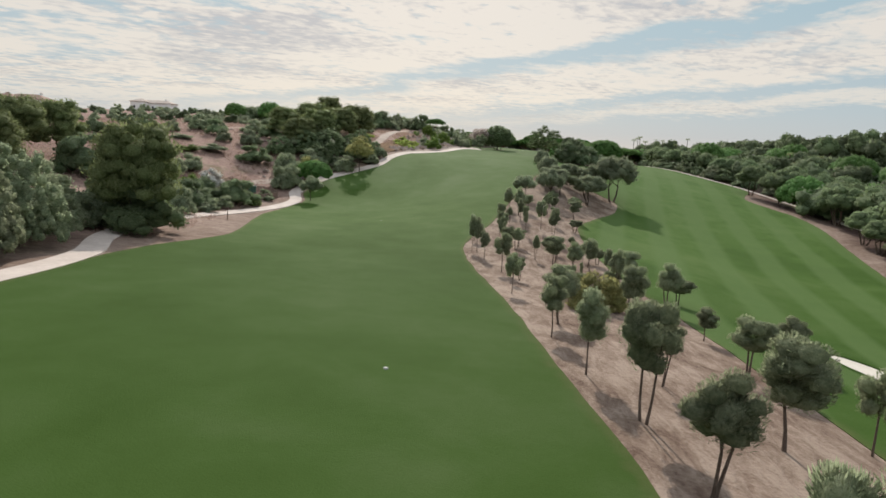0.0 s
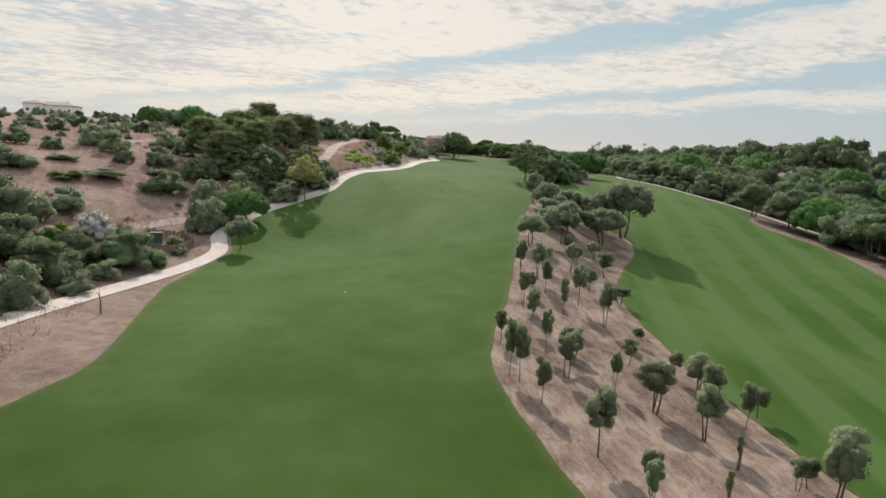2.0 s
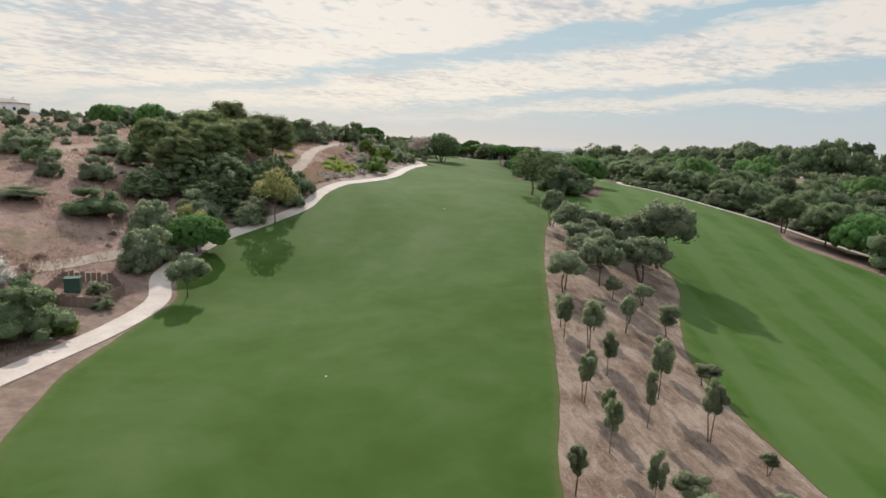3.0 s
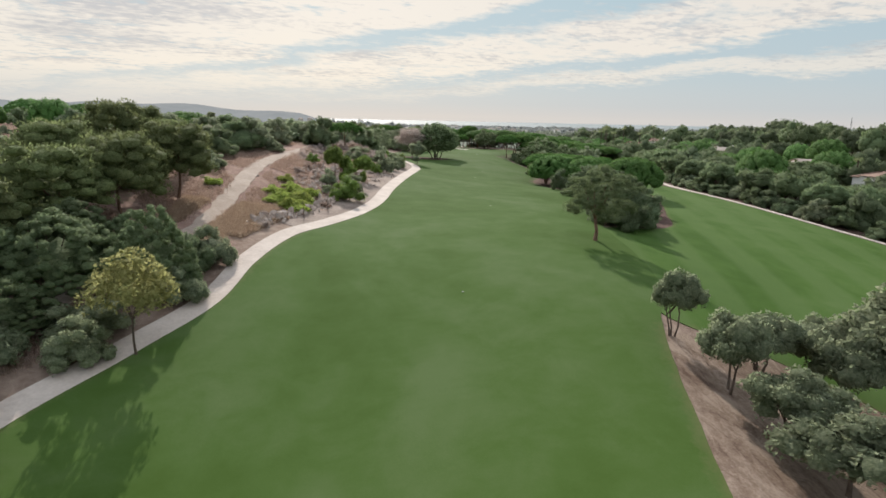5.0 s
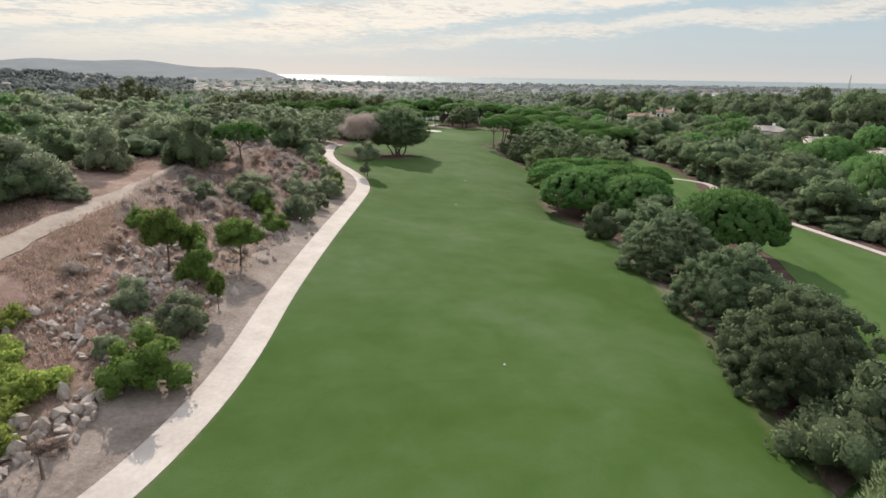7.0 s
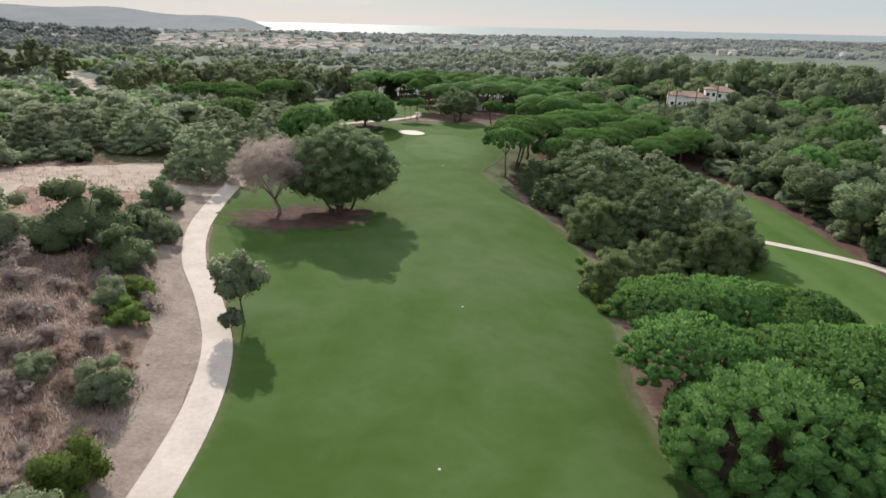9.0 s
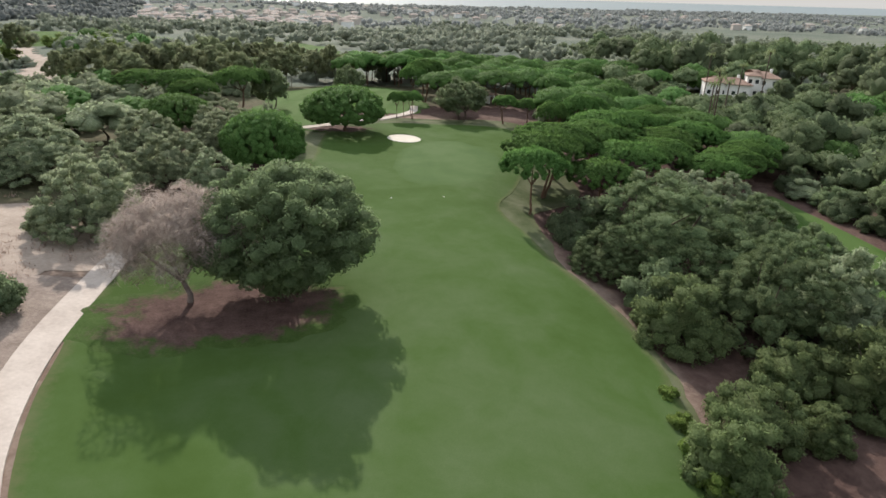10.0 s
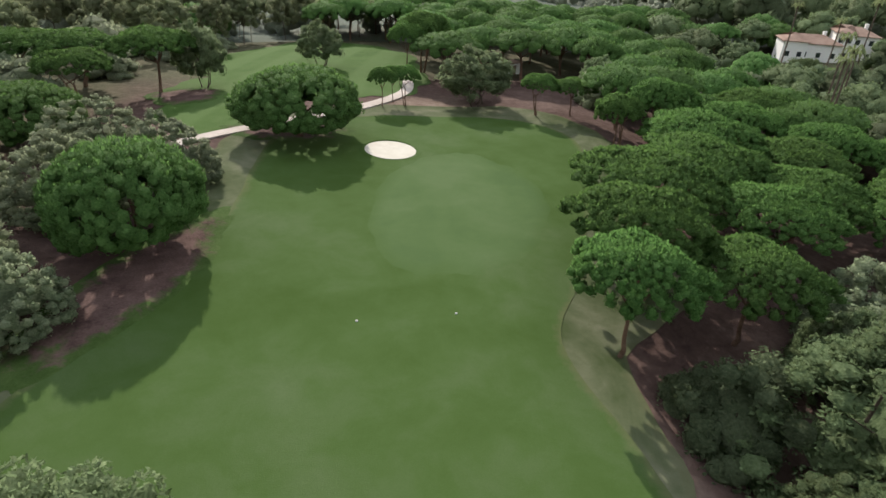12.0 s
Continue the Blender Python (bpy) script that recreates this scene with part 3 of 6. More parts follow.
def patch(name, cx, cy, rx, ry, mat, lift, turn=0.0, wobble=0.08):
    rows = blob_rows(cx, cy, rx, ry, turn, wobble)
    pts = np.array(rows).reshape(-1, 2)
    rim = np.repeat(np.linspace(0, 1, len(rows)), len(rows[0]))
    z = height(pts[:, 0], pts[:, 1]) + lift - np.maximum(lift - 0.085, 0.02) * rim**8
    ob = mesh_object(name, np.column_stack([pts, z]), grid_faces(len(rows[0]), len(rows)), mat)
    col = ob.data.color_attributes.new("rim", "FLOAT_COLOR", "POINT")
    col.data.foreach_set("color", np.column_stack([rim, rim, rim, np.ones_like(rim)]).astype(np.float32).ravel())
    return ob


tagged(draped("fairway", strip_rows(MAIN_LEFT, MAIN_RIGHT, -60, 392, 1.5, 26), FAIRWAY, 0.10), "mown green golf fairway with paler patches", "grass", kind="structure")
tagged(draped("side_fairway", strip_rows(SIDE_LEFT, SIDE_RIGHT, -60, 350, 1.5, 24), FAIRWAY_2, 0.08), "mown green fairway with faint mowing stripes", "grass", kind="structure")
ROUGH_L = [(183, -7.4), (200, 0.8), (257, 12.5), (284, 13), (316, 8.6), (326, 10.5), (337, 14.5), (346, 18.5), (358, 22.5), (372, 24), (382, 26), (392, 34), (398, 46)]
ROUGH_R = [(183, 34), (190, 35.9), (204, 40.4), (218, 43.4), (236, 47.4), (250, 46.9), (268, 48.4), (280, 53), (300, 58.4), (312, 57.8), (319, 55.6), (326, 56.6), (331, 56.9), (334.5, 57.4), (337.5, 61.5), (341, 66.5), (347, 70), (360, 72), (372, 77), (382, 78), (392, 74), (398, 66)]
tagged(draped("rough", strip_rows(ROUGH_L, ROUGH_R, 183, 398, 1.5, 30, 0.4), ROUGH, 0.055), "pale unmown rough along the fairway edge", "grass", kind="structure")
STRIP_L = [(y, x - 1.5) for y, x in MAIN_RIGHT if y < 147]
STRIP_R = [(y, x + 1.5) for y, x in SIDE_LEFT if y < 144]
tagged(draped("soil_strip", strip_rows(STRIP_L, STRIP_R, -60, 146, 1.5, 14), STRIP_SOIL, 0.04), "bare pale brown soil between the fairways", "soil", kind="structure")
PATH_LINE = [(-30, -60), (-28.2, 20), (-28.2, 36), (-30.2, 48), (-34.5, 58), (-37.2, 70), (-36.6, 82), (-33.8, 98), (-31.2, 110), (-30.3, 118), (-32.2, 126), (-29.3, 139), (-22.9, 149.5),
             (-18.2, 157.5), (-16.1, 167), (-12.5, 177), (-7.8, 183.2), (-3.4, 190.6), (-0.2, 200), (2.6, 215), (6.4, 233), (11.3, 256), (13.3, 267), (13.4, 276), (11.5, 284.5), (8.7, 293.5), (7.5, 304), (8, 316), (9, 326)]
tagged(draped("cart_path", ribbon_rows(PATH_LINE, 2.4), CONCRETE, 0.13, 0.2), "pale concrete cart path winding beside the fairway", "path", kind="structure")
tagged(draped("far_cart_path", ribbon_rows([(16, 374), (23, 380.5), (30.6, 385.6), (38, 391), (44.6, 396.3), (51.8, 405.6), (54, 415)], 2.0), CONCRETE, 0.22, 0.3), "pale concrete path behind the green", "path", kind="structure")
tagged(draped("side_path", ribbon_rows([(104, 96), (101, 120), (100, 144), (103, 156), (103.2, 166), (101.5, 178), (99.5, 190), (97, 198), (93, 206), (88.2, 222), (86, 246), (88, 262), (92.5, 276), (97.4, 285), (98.2, 291), (94.5, 298), (88.9, 305.2), (84, 309.5)], 1.8), CONCRETE, 0.1, 0.2),
       "narrow pale path along the far side of the fairway", "path", kind="structure")
tagged(draped("dirt_track", ribbon_rows([(-40, 140), (-33, 152), (-27.5, 164), (-23.4, 177), (-22.3, 193), (-21.3, 214), (-18, 229), (-15, 243), (-13.4, 258), (-13, 274), (-15, 295), (-18, 318)], 2.7, wobble=0.3), TRACK, 0.07),
       "pale rutted dirt track on the hillside", "track", kind="structure")
tagged(draped("terrace_path", ribbon_rows([(-58, 108), (-50.8, 112.3), (-47.3, 117), (-44.2, 122), (-41, 127), (-38, 131.5), (-35, 136)], 2.4, wobble=0.3), TRACK, 0.07), "pale trodden path across the parched hillside", "track", kind="structure")
tagged(draped("bank_soil", ribbon_rows([(-13.5, 181), (-9.5, 187), (-5.5, 193.5), (-2.6, 202), (-0.2, 216), (3.2, 233), (8, 254), (10, 268), (9.8, 280), (7, 290), (5, 303), (4.6, 318)], 4.8, wobble=0.35), VERGE, 0.06),
       "bare sandy verge beside the cart path", "soil", kind="structure")
tagged(patch("sandy_clearing", -6, 325, 17, 10, TRACK, 0.07, 0, 0.12), "trodden sandy clearing between bushes", "clearing", kind="structure")
tagged(patch("oak_litter", 19.8, 311.2, 11.5, 7.6, MULCH, 0.16, 5, 0.1), "brown leaf litter under the oak", "leaf litter", kind="structure")
tagged(patch("wood_litter", 21.8, 347, 3.8, 13.5, MULCH, 0.16, -29, 0.08), "red-brown needle litter at the edge of the wood", "leaf litter", kind="structure")
tagged(patch("pine_litter", 33, 383, 8, 4.5, MULCH, 0.16, 0, 0.1), "brown needle litter under the stone pine", "leaf litter", kind="structure")
tagged(patch("putting_green", 51, 360, 9.6, 17, GREEN, 0.125, -16, 0.045), "smooth paler putting green", "green", kind="structure")
tagged(patch("back_lawn", 38, 432, 22, 33, FAIRWAY_2, 0.12, 10, 0.08), "green lawn behind the pines", "grass", kind="structure")
LOT_LINE = [(-42, 398), (-48, 419), (-61, 478), (-90, 563), (-118, 620), (-132, 650)]
tagged(draped("dirt_lot", ribbon_rows(LOT_LINE, 11, 3.0, wobble=0.8), TRACK, 0.25), "pale dirt road and lot beyond the wood", "track", kind="structure")
for _k, (_x, _y, _rx, _ry) in enumerate(((-105, 700, 38, 46), (-160, 745, 30, 30), (18, 632, 26, 40))):
    tagged(patch("far_lawn", _x, _y, _rx, _ry, FAIRWAY_2, 0.5, 10 * _k, 0.12), "pale green far fairway between the woods", "grass", kind="structure")
tagged(patch("garden_lawn", 163, 432, 12, 6, FAIRWAY_2, 0.2, -28, 0.1), "small green lawn in front of the villa", "grass", kind="structure")
tagged(patch("garden_terrace", 153, 440, 5, 3.2, CONCRETE, 0.2, -28, 0.04), "pale paved terrace beside the villa", "terrace", kind="structure")
tagged(patch("lower_lawn", 156, 410, 10, 9, FAIRWAY_2, 0.2, 0, 0.1), "green lawn behind the garden hedge", "grass", kind="structure")
tagged(patch("grove_litter", 17, 402.5, 6.5, 5.5, MULCH, 0.17, 10, 0.12), "red-brown litter under the trees by the lawn", "leaf litter", kind="structure")
tagged(patch("back_lawn_side", 24, 402, 12, 19, FAIRWAY_2, 0.11, 0, 0.1), "green lawn beside the path", "grass", kind="structure")


def bunker(cx, cy, rx, ry):
    """Sand bowl with a turf lip."""
    top = new("bunker")
    base = ground_z(cx, cy) + 0.12
    seg, rows = 40, []
    for f, dz in ((1.22, 0.0), (1.12, 0.16), (1.03, 0.24), (0.98, 0.1)):
        rows.append([(cx + rx * f * math.cos(a), cy + ry * f * math.sin(a), dz * (0.55 + 0.45 * math.sin(a))) for a in np.linspace(0, 2 * math.pi, seg + 1)])
    vs = [(x, y, ground_z(x, y) + 0.1 + dz) for r in rows for x, y, dz in r]
    mesh_object("lip", vs, grid_faces(seg + 1, len(rows)), FAIRWAY, top)
    vs = []
    for f in np.linspace(0, 1, 7):
        vs += [(cx + rx * f * math.cos(a), cy + ry * f * math.sin(a), ground_z(cx + rx * f * math.cos(a), cy + ry * f * math.sin(a)) + 0.14 + 0.04 * f) for a in np.linspace(0, 2 * math.pi, seg + 1)]
    mesh_object("sand", vs, grid_faces(seg + 1, 7), SAND, top)
    return tagged(top, "round white sand bunker with a turf lip", "bunker")


bunker(45.6, 376, 3.3, 3.4)
bunker(37.4, 45, 3.6, 3.2)

# ---- plants ----
_ico = {}


def ico(level):
    if level not in _ico:
        bm = bmesh.new()
        bmesh.ops.create_icosphere(bm, subdivisions=level, radius=1.0)
        _ico[level] = (np.array([v.co[:] for v in bm.verts]), np.array([[v.index for v in f.verts] for f in bm.faces]))
        bm.free()
    return _ico[level]


UP = np.array([0.0, 0.0, 1.0])


def unit(rng, n):
    d = rng.normal(size=(n, 3))
    return d / np.linalg.norm(d, axis=1, keepdims=True)


def clump_geometry(rng, lobes, radii, leaf, sprays, level=1, spiky=False, core=0.76, flat=0.9, slim=0.34, whole=0.4):
    """Foliage lobes: a dim uneven heart and sprays of leaves all over it, in tufts. Returns points, faces and normals."""
    base, tris = ico(level)
    V, F, N, off = [], [], [], 0
    squash = np.array([1, 1, flat])
    heart = np.mean(lobes, axis=0) - UP * 0.12
    for c, r in zip(lobes, radii):
        out_way = c - heart
        out_way = out_way / (np.linalg.norm(out_way) + 1e-9) * whole
        if core > 0:
            V.append(c + base * (1 + rng.uniform(-0.22, 0.14, (len(base), 1))) * r * core * squash)
            soft = base * (1 - whole * 0.5) + UP * 0.25 + out_way
            N.append(soft / np.linalg.norm(soft, axis=1, keepdims=True))
            F.append(tris + off)
            off += len(base)
        n = unit(rng, sprays)
        n[:, 2] = np.where((n[:, 2] < -0.3) & (rng.uniform(size=sprays) < 0.6), -n[:, 2], n[:, 2])
        tuft = unit(rng, 7)
        near = (n @ tuft.T).max(axis=1, keepdims=True)
        p = c + n * r * (0.7 + 0.34 * near**3 + rng.uniform(-0.08, 0.1, (sprays, 1))) * squash
        size = leaf * rng.uniform(0.6, 1.35, (sprays, 1))
        if spiky:
            out = n * 0.75 + UP * 0.7 + unit(rng, sprays) * 0.35
        else:
            out = n * rng.uniform(0.0, 1.0, (sprays, 1)) + unit(rng, sprays) * 0.9
        out /= np.linalg.norm(out, axis=1, keepdims=True)
        side = np.cross(out, unit(rng, sprays))
        side /= np.linalg.norm(side, axis=1, keepdims=True) + 1e-9
        side *= np.sign((np.cross(out, side) * n).sum(1, keepdims=True) + 1e-9)
        V.append(np.stack([p - out * size * 0.55, p - side * size * slim, p + out * size * 0.8, p + side * size * slim], 1).reshape(-1, 3))
        soft = n * 0.75 * (1 - whole * 0.5) + np.cross(out, side) * 0.4 + UP * 0.42 + out_way
        soft /= np.linalg.norm(soft, axis=1, keepdims=True)
        N.append(np.repeat(soft, 4, axis=0))
        k = np.arange(sprays)[:, None] * 4 + off
        F.append(np.hstack([k, k + 1, k + 2]))
        F.append(np.hstack([k, k + 2, k + 3]))
        off += sprays * 4
    return np.vstack(V), np.vstack(F), np.vstack(N)


def fast_mesh(name, V, F, mat, N=None):
    me = bpy.data.meshes.new(name)
    me.vertices.add(len(V))
    me.vertices.foreach_set("co", np.asarray(V, np.float32).ravel())
    n = len(F)
    me.loops.add(n * 3)
    me.loops.foreach_set("vertex_index", np.asarray(F, np.int32).ravel())
    me.polygons.add(n)
    me.polygons.foreach_set("loop_start", np.arange(n, dtype=np.int32) * 3)
    me.polygons.foreach_set("use_smooth", np.ones(n, bool))
    me.update(calc_edges=True)
    me.materials.append(mat)
    if N is not None:
        me.normals_split_custom_set_from_vertices(np.asarray(N, np.float32).tolist())
    return me


def tube(points, radii, seg=7):
    """A tapered limb along points."""
    V, F = [], []
    pts = [Vector(p) for p in points]
    for i, p in enumerate(pts):
        d = (pts[min(i + 1, len(pts) - 1)] - pts[max(i - 1, 0)]).normalized()
        a = d.orthogonal().normalized()
        b = d.cross(a)
        for k in range(seg):
            t = 2 * math.pi * k / seg
            V.append(p + (a * math.cos(t) + b * math.sin(t)) * radii[i])
    for i in range(len(pts) - 1):
        for k in range(seg):
            q, r = i * seg + k, i * seg + (k + 1) % seg
            F += [(q, r, r + seg), (q, r + seg, q + seg)]
    return np.array([v[:] for v in V]), np.array(F)


def joined(parts):
    V, F, off = [], [], 0
    for v, f in parts:
        V.append(v)
        F.append(f + off)
        off += len(v)
    return np.vstack(V), np.vstack(F)


def limbs(rng, stems, fork, top, spread, thick, lean=0.05):
    """Trunk or trunks forking into limbs that end inside the crown; unit height and width."""
    out = []
    for s in range(stems):
        parts = []
        a0 = rng.uniform(0, 6.28)
        foot = Vector((0.05 * math.cos(a0), 0.05 * math.sin(a0), -0.03)) * (1 if stems > 1 else 0)
        foot.z = -0.03
        drift = Vector((math.cos(a0), math.sin(a0), 0)) * (lean + (0.1 if stems > 1 else 0))
        knee = foot + Vector((0, 0, fork * 0.5)) + drift * rng.uniform(0.2, 0.5) + Vector((rng.normal() * 0.012, rng.normal() * 0.012, 0))
        head = Vector((0, 0, fork)) + drift
        parts.append(tube([foot, foot.lerp(knee, 0.5) + Vector((rng.normal() * 0.006, 0, 0)), knee, head], [thick * 1.25, thick, thick * 0.85, thick * 0.7]))
        for b in range(4 if stems == 1 else 2):
            a = a0 + b * (6.28 / (4 if stems == 1 else 2)) + rng.uniform(-0.5, 0.5)
            r = spread * rng.uniform(0.55, 1)
            end = Vector((r * math.cos(a), r * math.sin(a), fork + (top - fork) * rng.uniform(0.55, 1)))
            mid = head.lerp(end, 0.5) + Vector((0, 0, -0.02))
            parts.append(tube([head, mid, end], [thick * 0.6, thick * 0.42, thick * 0.16], 5))
        out.append(joined(parts))
    return out


def crown_points(rng, n, kind):
    """Centres and radii of the lobes of a crown of unit height and unit width."""
    C, R = [], []
    tries = 0
    while len(C) < n and tries < n * 80:
        tries += 1
        d = unit(rng, 1)[0]
        if kind == "round":            # young olive: upright oval
            r = rng.uniform(0.15, 0.21)
            p = np.array([0, 0, 0.635]) + d * np.array([0.31, 0.31, 0.25]) * rng.uniform(0.5, 1)
        elif kind == "wide":           # mature olive, oak
            r = rng.uniform(0.11, 0.175)
            if d[2] < -0.45:
                continue
            lump = 1 + 0.14 * math.sin(3.1 * d[0] + 5.3 * d[1] + n) + 0.1 * math.sin(7 * d[0] - 4 * d[2])
            p = np.array([0, 0, 0.56]) + d * np.array([0.38, 0.38, 0.3]) * rng.uniform(0.55, 1.02) * lump
        elif kind == "oak":            # full dome hanging almost to the ground
            if d[2] < -0.86:
                continue
            r = rng.uniform(0.06, 0.095)
            lump = 1 + 0.05 * math.sin(3.1 * d[0] + 5.3 * d[1] + n) + 0.04 * math.sin(7 * d[0] - 4 * d[2])
            p = np.array([0, 0, 0.5]) + d * np.array([0.43, 0.43, 0.43 if d[2] > 0 else 0.34]) * rng.uniform(0.72, 1.0) * lump
        elif kind == "olive":          # rounded crown on a clear trunk
            if d[2] < -0.7:
                continue
            r = rng.uniform(0.075, 0.12)
            lump = 1 + 0.12 * math.sin(3.1 * d[0] + 5.3 * d[1] + n) + 0.08 * math.sin(7 * d[0] - 4 * d[2])
            p = np.array([0, 0, 0.64]) + d * np.array([0.39, 0.39, 0.28 if d[2] > 0 else 0.22]) * rng.uniform(0.6, 1.0) * lump
        elif kind == "lone":           # broad ragged pine crown, low on one side
            if d[2] < -0.75:
                continue
            r = rng.uniform(0.06, 0.1)
            lump = 1 + 0.13 * math.sin(4 * d[0] + 5.3 * d[1] + 2) + 0.1 * math.sin(9 * d[0] - 5 * d[2])
            p = np.array([0.03, -0.03, 0.585]) + d * np.array([0.42, 0.42, 0.34 if d[2] > 0 else 0.37]) * rng.uniform(0.55, 1.0) * lump
        elif kind == "thicket":        # broad mass of many small rounded heads
            r = rng.uniform(0.065, 0.105)
            if d[2] < 0:
                d[2] = -d[2] * 0.45
            lump = 1 + (0.12 * math.sin(4.1 * d[0] + 3.3 * d[1] + n) + 0.1 * math.sin(6 * d[1] - 5 * d[0])) * 0.5
            p = np.array([0, 0, 0.1]) + d * np.array([0.44, 0.44, 0.82]) * rng.uniform(0.86, 1.0) * lump
        elif kind == "mound":          # shrub down to the ground
            r = rng.uniform(0.13, 0.2)
            if d[2] < 0:
                d[2] = -d[2] * 0.4
            lump = 1 + 0.2 * math.sin(4.1 * d[0] + 3.3 * d[1] + n) + 0.12 * math.sin(6 * d[1] - 3 * d[0])
            p = np.array([0, 0, 0.14]) + d * np.array([0.37, 0.37, 0.68]) * rng.uniform(0.5, 1.0) * lump
        elif kind == "umbrella":       # stone pine: a close carpet of tufts over a flat dome with a scalloped rim
            k = len(C) + 0.5
            a, q = k * 2.39996 + rng.normal() * 0.12, math.sqrt(k / n)
            rr = 0.455 * q * (1 + 0.07 * math.sin(3 * a + n) + 0.05 * math.sin(7 * a + 1))
            swell = 0.035 * math.sin(9 * rr * math.cos(a) + n) * math.cos(11 * rr * math.sin(a))
            r = rng.uniform(0.62, 0.78) / math.sqrt(n)
            z = 0.665 + 0.27 * math.sqrt(max(0.0, 1 - 0.97 * q * q)) + swell + rng.uniform(-0.012, 0.014)
            if q > 0.86 and rng.uniform() < 0.5:
                z, rr = z - rng.uniform(0.015, 0.06), rr * 0.95
            C.append(np.array([rr * math.cos(a), rr * math.sin(a), z]))
            R.append(r)
            continue
        elif kind == "dome":           # low stone pine: the same tufts over a deep dome, tucked in below
            k = len(C) + 0.5
            up = 1 - 1.42 * k / n
            a = k * 2.39996 + rng.normal() * 0.12
            side = math.sqrt(max(0.0, 1 - up * up)) * (1 + 0.06 * math.sin(3 * a + n) + 0.05 * math.sin(5 * a + 9 * up))
            r = rng.uniform(0.9, 1.1) / math.sqrt(n)
            grow = rng.uniform(0.93, 1.02)
            C.append(np.array([0.43 * side * grow * math.cos(a), 0.43 * side * grow * math.sin(a), 0.46 + (0.45 if up > 0 else 0.36) * up * grow]))
            R.append(r)
            continue
        elif kind == "column":         # cypress
            t = (len(C) + 0.5) / n
            r = 0.42 * math.sin(math.pi * min(1, 0.25 + t * 0.75)) ** 0.7 * rng.uniform(0.85, 1.1)
            p = np.array([rng.normal() * 0.04, rng.normal() * 0.04, 0.06 + t * 0.86])
            C.append(p)
            R.append(max(r, 0.12))
            continue
        else:                          # aleppo pine: ragged tiers
            t = rng.uniform(0.36, 0.98)
            rr = 0.41 * (1.12 - t) ** 0.3 * (0.72 + 0.28 * math.sin(t * 15 + n) ** 2) * math.sqrt(rng.uniform(0.2, 1)) + 0.03
            a = rng.uniform(0, 6.28)
            r = rng.uniform(0.09, 0.15)
            p = np.array([rr * math.cos(a), rr * math.sin(a), t * 0.9])
        if C and kind != "round" and min(np.linalg.norm(p - q) for q in C) < r * 0.55:
            continue
        C.append(p)
        if kind in ("oak", "thicket", "olive"):
            r *= (80 / max(n, 24)) ** 0.52 if n < 80 else (1 if n <= 120 else 0.56 if n > 200 and kind == "thicket" else 0.68)
        R.append(r)
    return np.array(C), np.array(R)


class Plant:
    """One kind of plant at one make: shared meshes of unit width and height, set out as things of their own."""

    def __init__(self, name, kind, seed, lobes, leaf, sprays, mat, bark, aspect=1.0, stems=1, fork=0.36, thick=0.018, spread=0.24, spiky=False, level=1, core=0.76, flat=0.9, lean=0.04, slim=0.34, whole=0.4):
        rng = np.random.default_rng(seed)
        C, R = crown_points(rng, lobes, kind)
        if kind in ("thicket", "oak") or kind == "olive" and core > 0.6:
            z = 0.3 if kind == "thicket" else 0.52 if kind == "oak" else 0.6
            ring = [(0.17 * math.cos(a), 0.17 * math.sin(a), z) for a in (0.4, 1.97, 3.54, 5.11)]
            C = np.vstack([C, ring, [(0, 0, z + 0.12)]])
            k = (1.0 if lobes < 100 else 0.7) * (1.0 if kind == "thicket" else 0.63)
            R = np.r_[R, np.full(4, 0.24 * k), 0.31 * k]
        tall = np.array([1, 1, aspect])
        V, F, N = clump_geometry(rng, C * tall, R, leaf, sprays, level, spiky, core, flat, slim, whole)
        self.name = name
        self.crown = fast_mesh("crown", V / tall, F, mat, N)
        self.trunks = [fast_mesh("trunk", v, f, bark) for v, f in limbs(rng, stems, fork, 0.82, spread, thick, lean)]
        self.rng = rng

    def plant(self, x, y, h, w, label, category, group="", sink=0.0):
        top = new(self.name)
        turn = self.rng.uniform(0, 360)
        top.matrix_basis = pose(x, y, ground_z(x, y) - sink, 0, 0, turn) @ Matrix.Diagonal((w, w * self.rng.uniform(0.9, 1.1), h, 1))
        for nm, me in [("trunk", t) for t in self.trunks] + [("crown", self.crown)]:
            ob = new(nm, me)
            ob.parent = top
        return tagged(top, label, category, group)


YOUNG = [Plant("olive_tree", "round", 10 + i, 20, 0.036, 420, LEAF_YOUNG, BARK, 1.75, stems=(1, 2, 1, 2)[i], fork=0.4, thick=0.022, spread=0.16, lean=(0.03, 0.06, 0.1, 0.02)[i], core=0.84, slim=0.15, spiky=True) for i in range(4)]
OLIVE = [Plant("olive_tree", "olive", 20 + i, 46, 0.034, 120, LEAF_OLIVE, BARK, 1.0, stems=(2, 1, 3)[i], fork=0.32, thick=0.018, spread=0.26) for i in range(3)]
SIDE_OLIVE = [Plant("olive_tree", "olive", 20 + i, 46, 0.034, 120, LEAF_OAK, BARK, 1.0, stems=(2, 1, 3)[i], fork=0.32, thick=0.018, spread=0.26) for i in range(3)]
OAKS = [Plant("holm_oak", "oak", 30 + i, (330, 84)[i], (0.0105, 0.025)[i], (270, 100)[i], LEAF_OAK, BARK, 0.8, stems=(6, 3)[i], fork=0.2, thick=0.012, spread=0.34, slim=0.32, core=0.62) for i in range(2)]
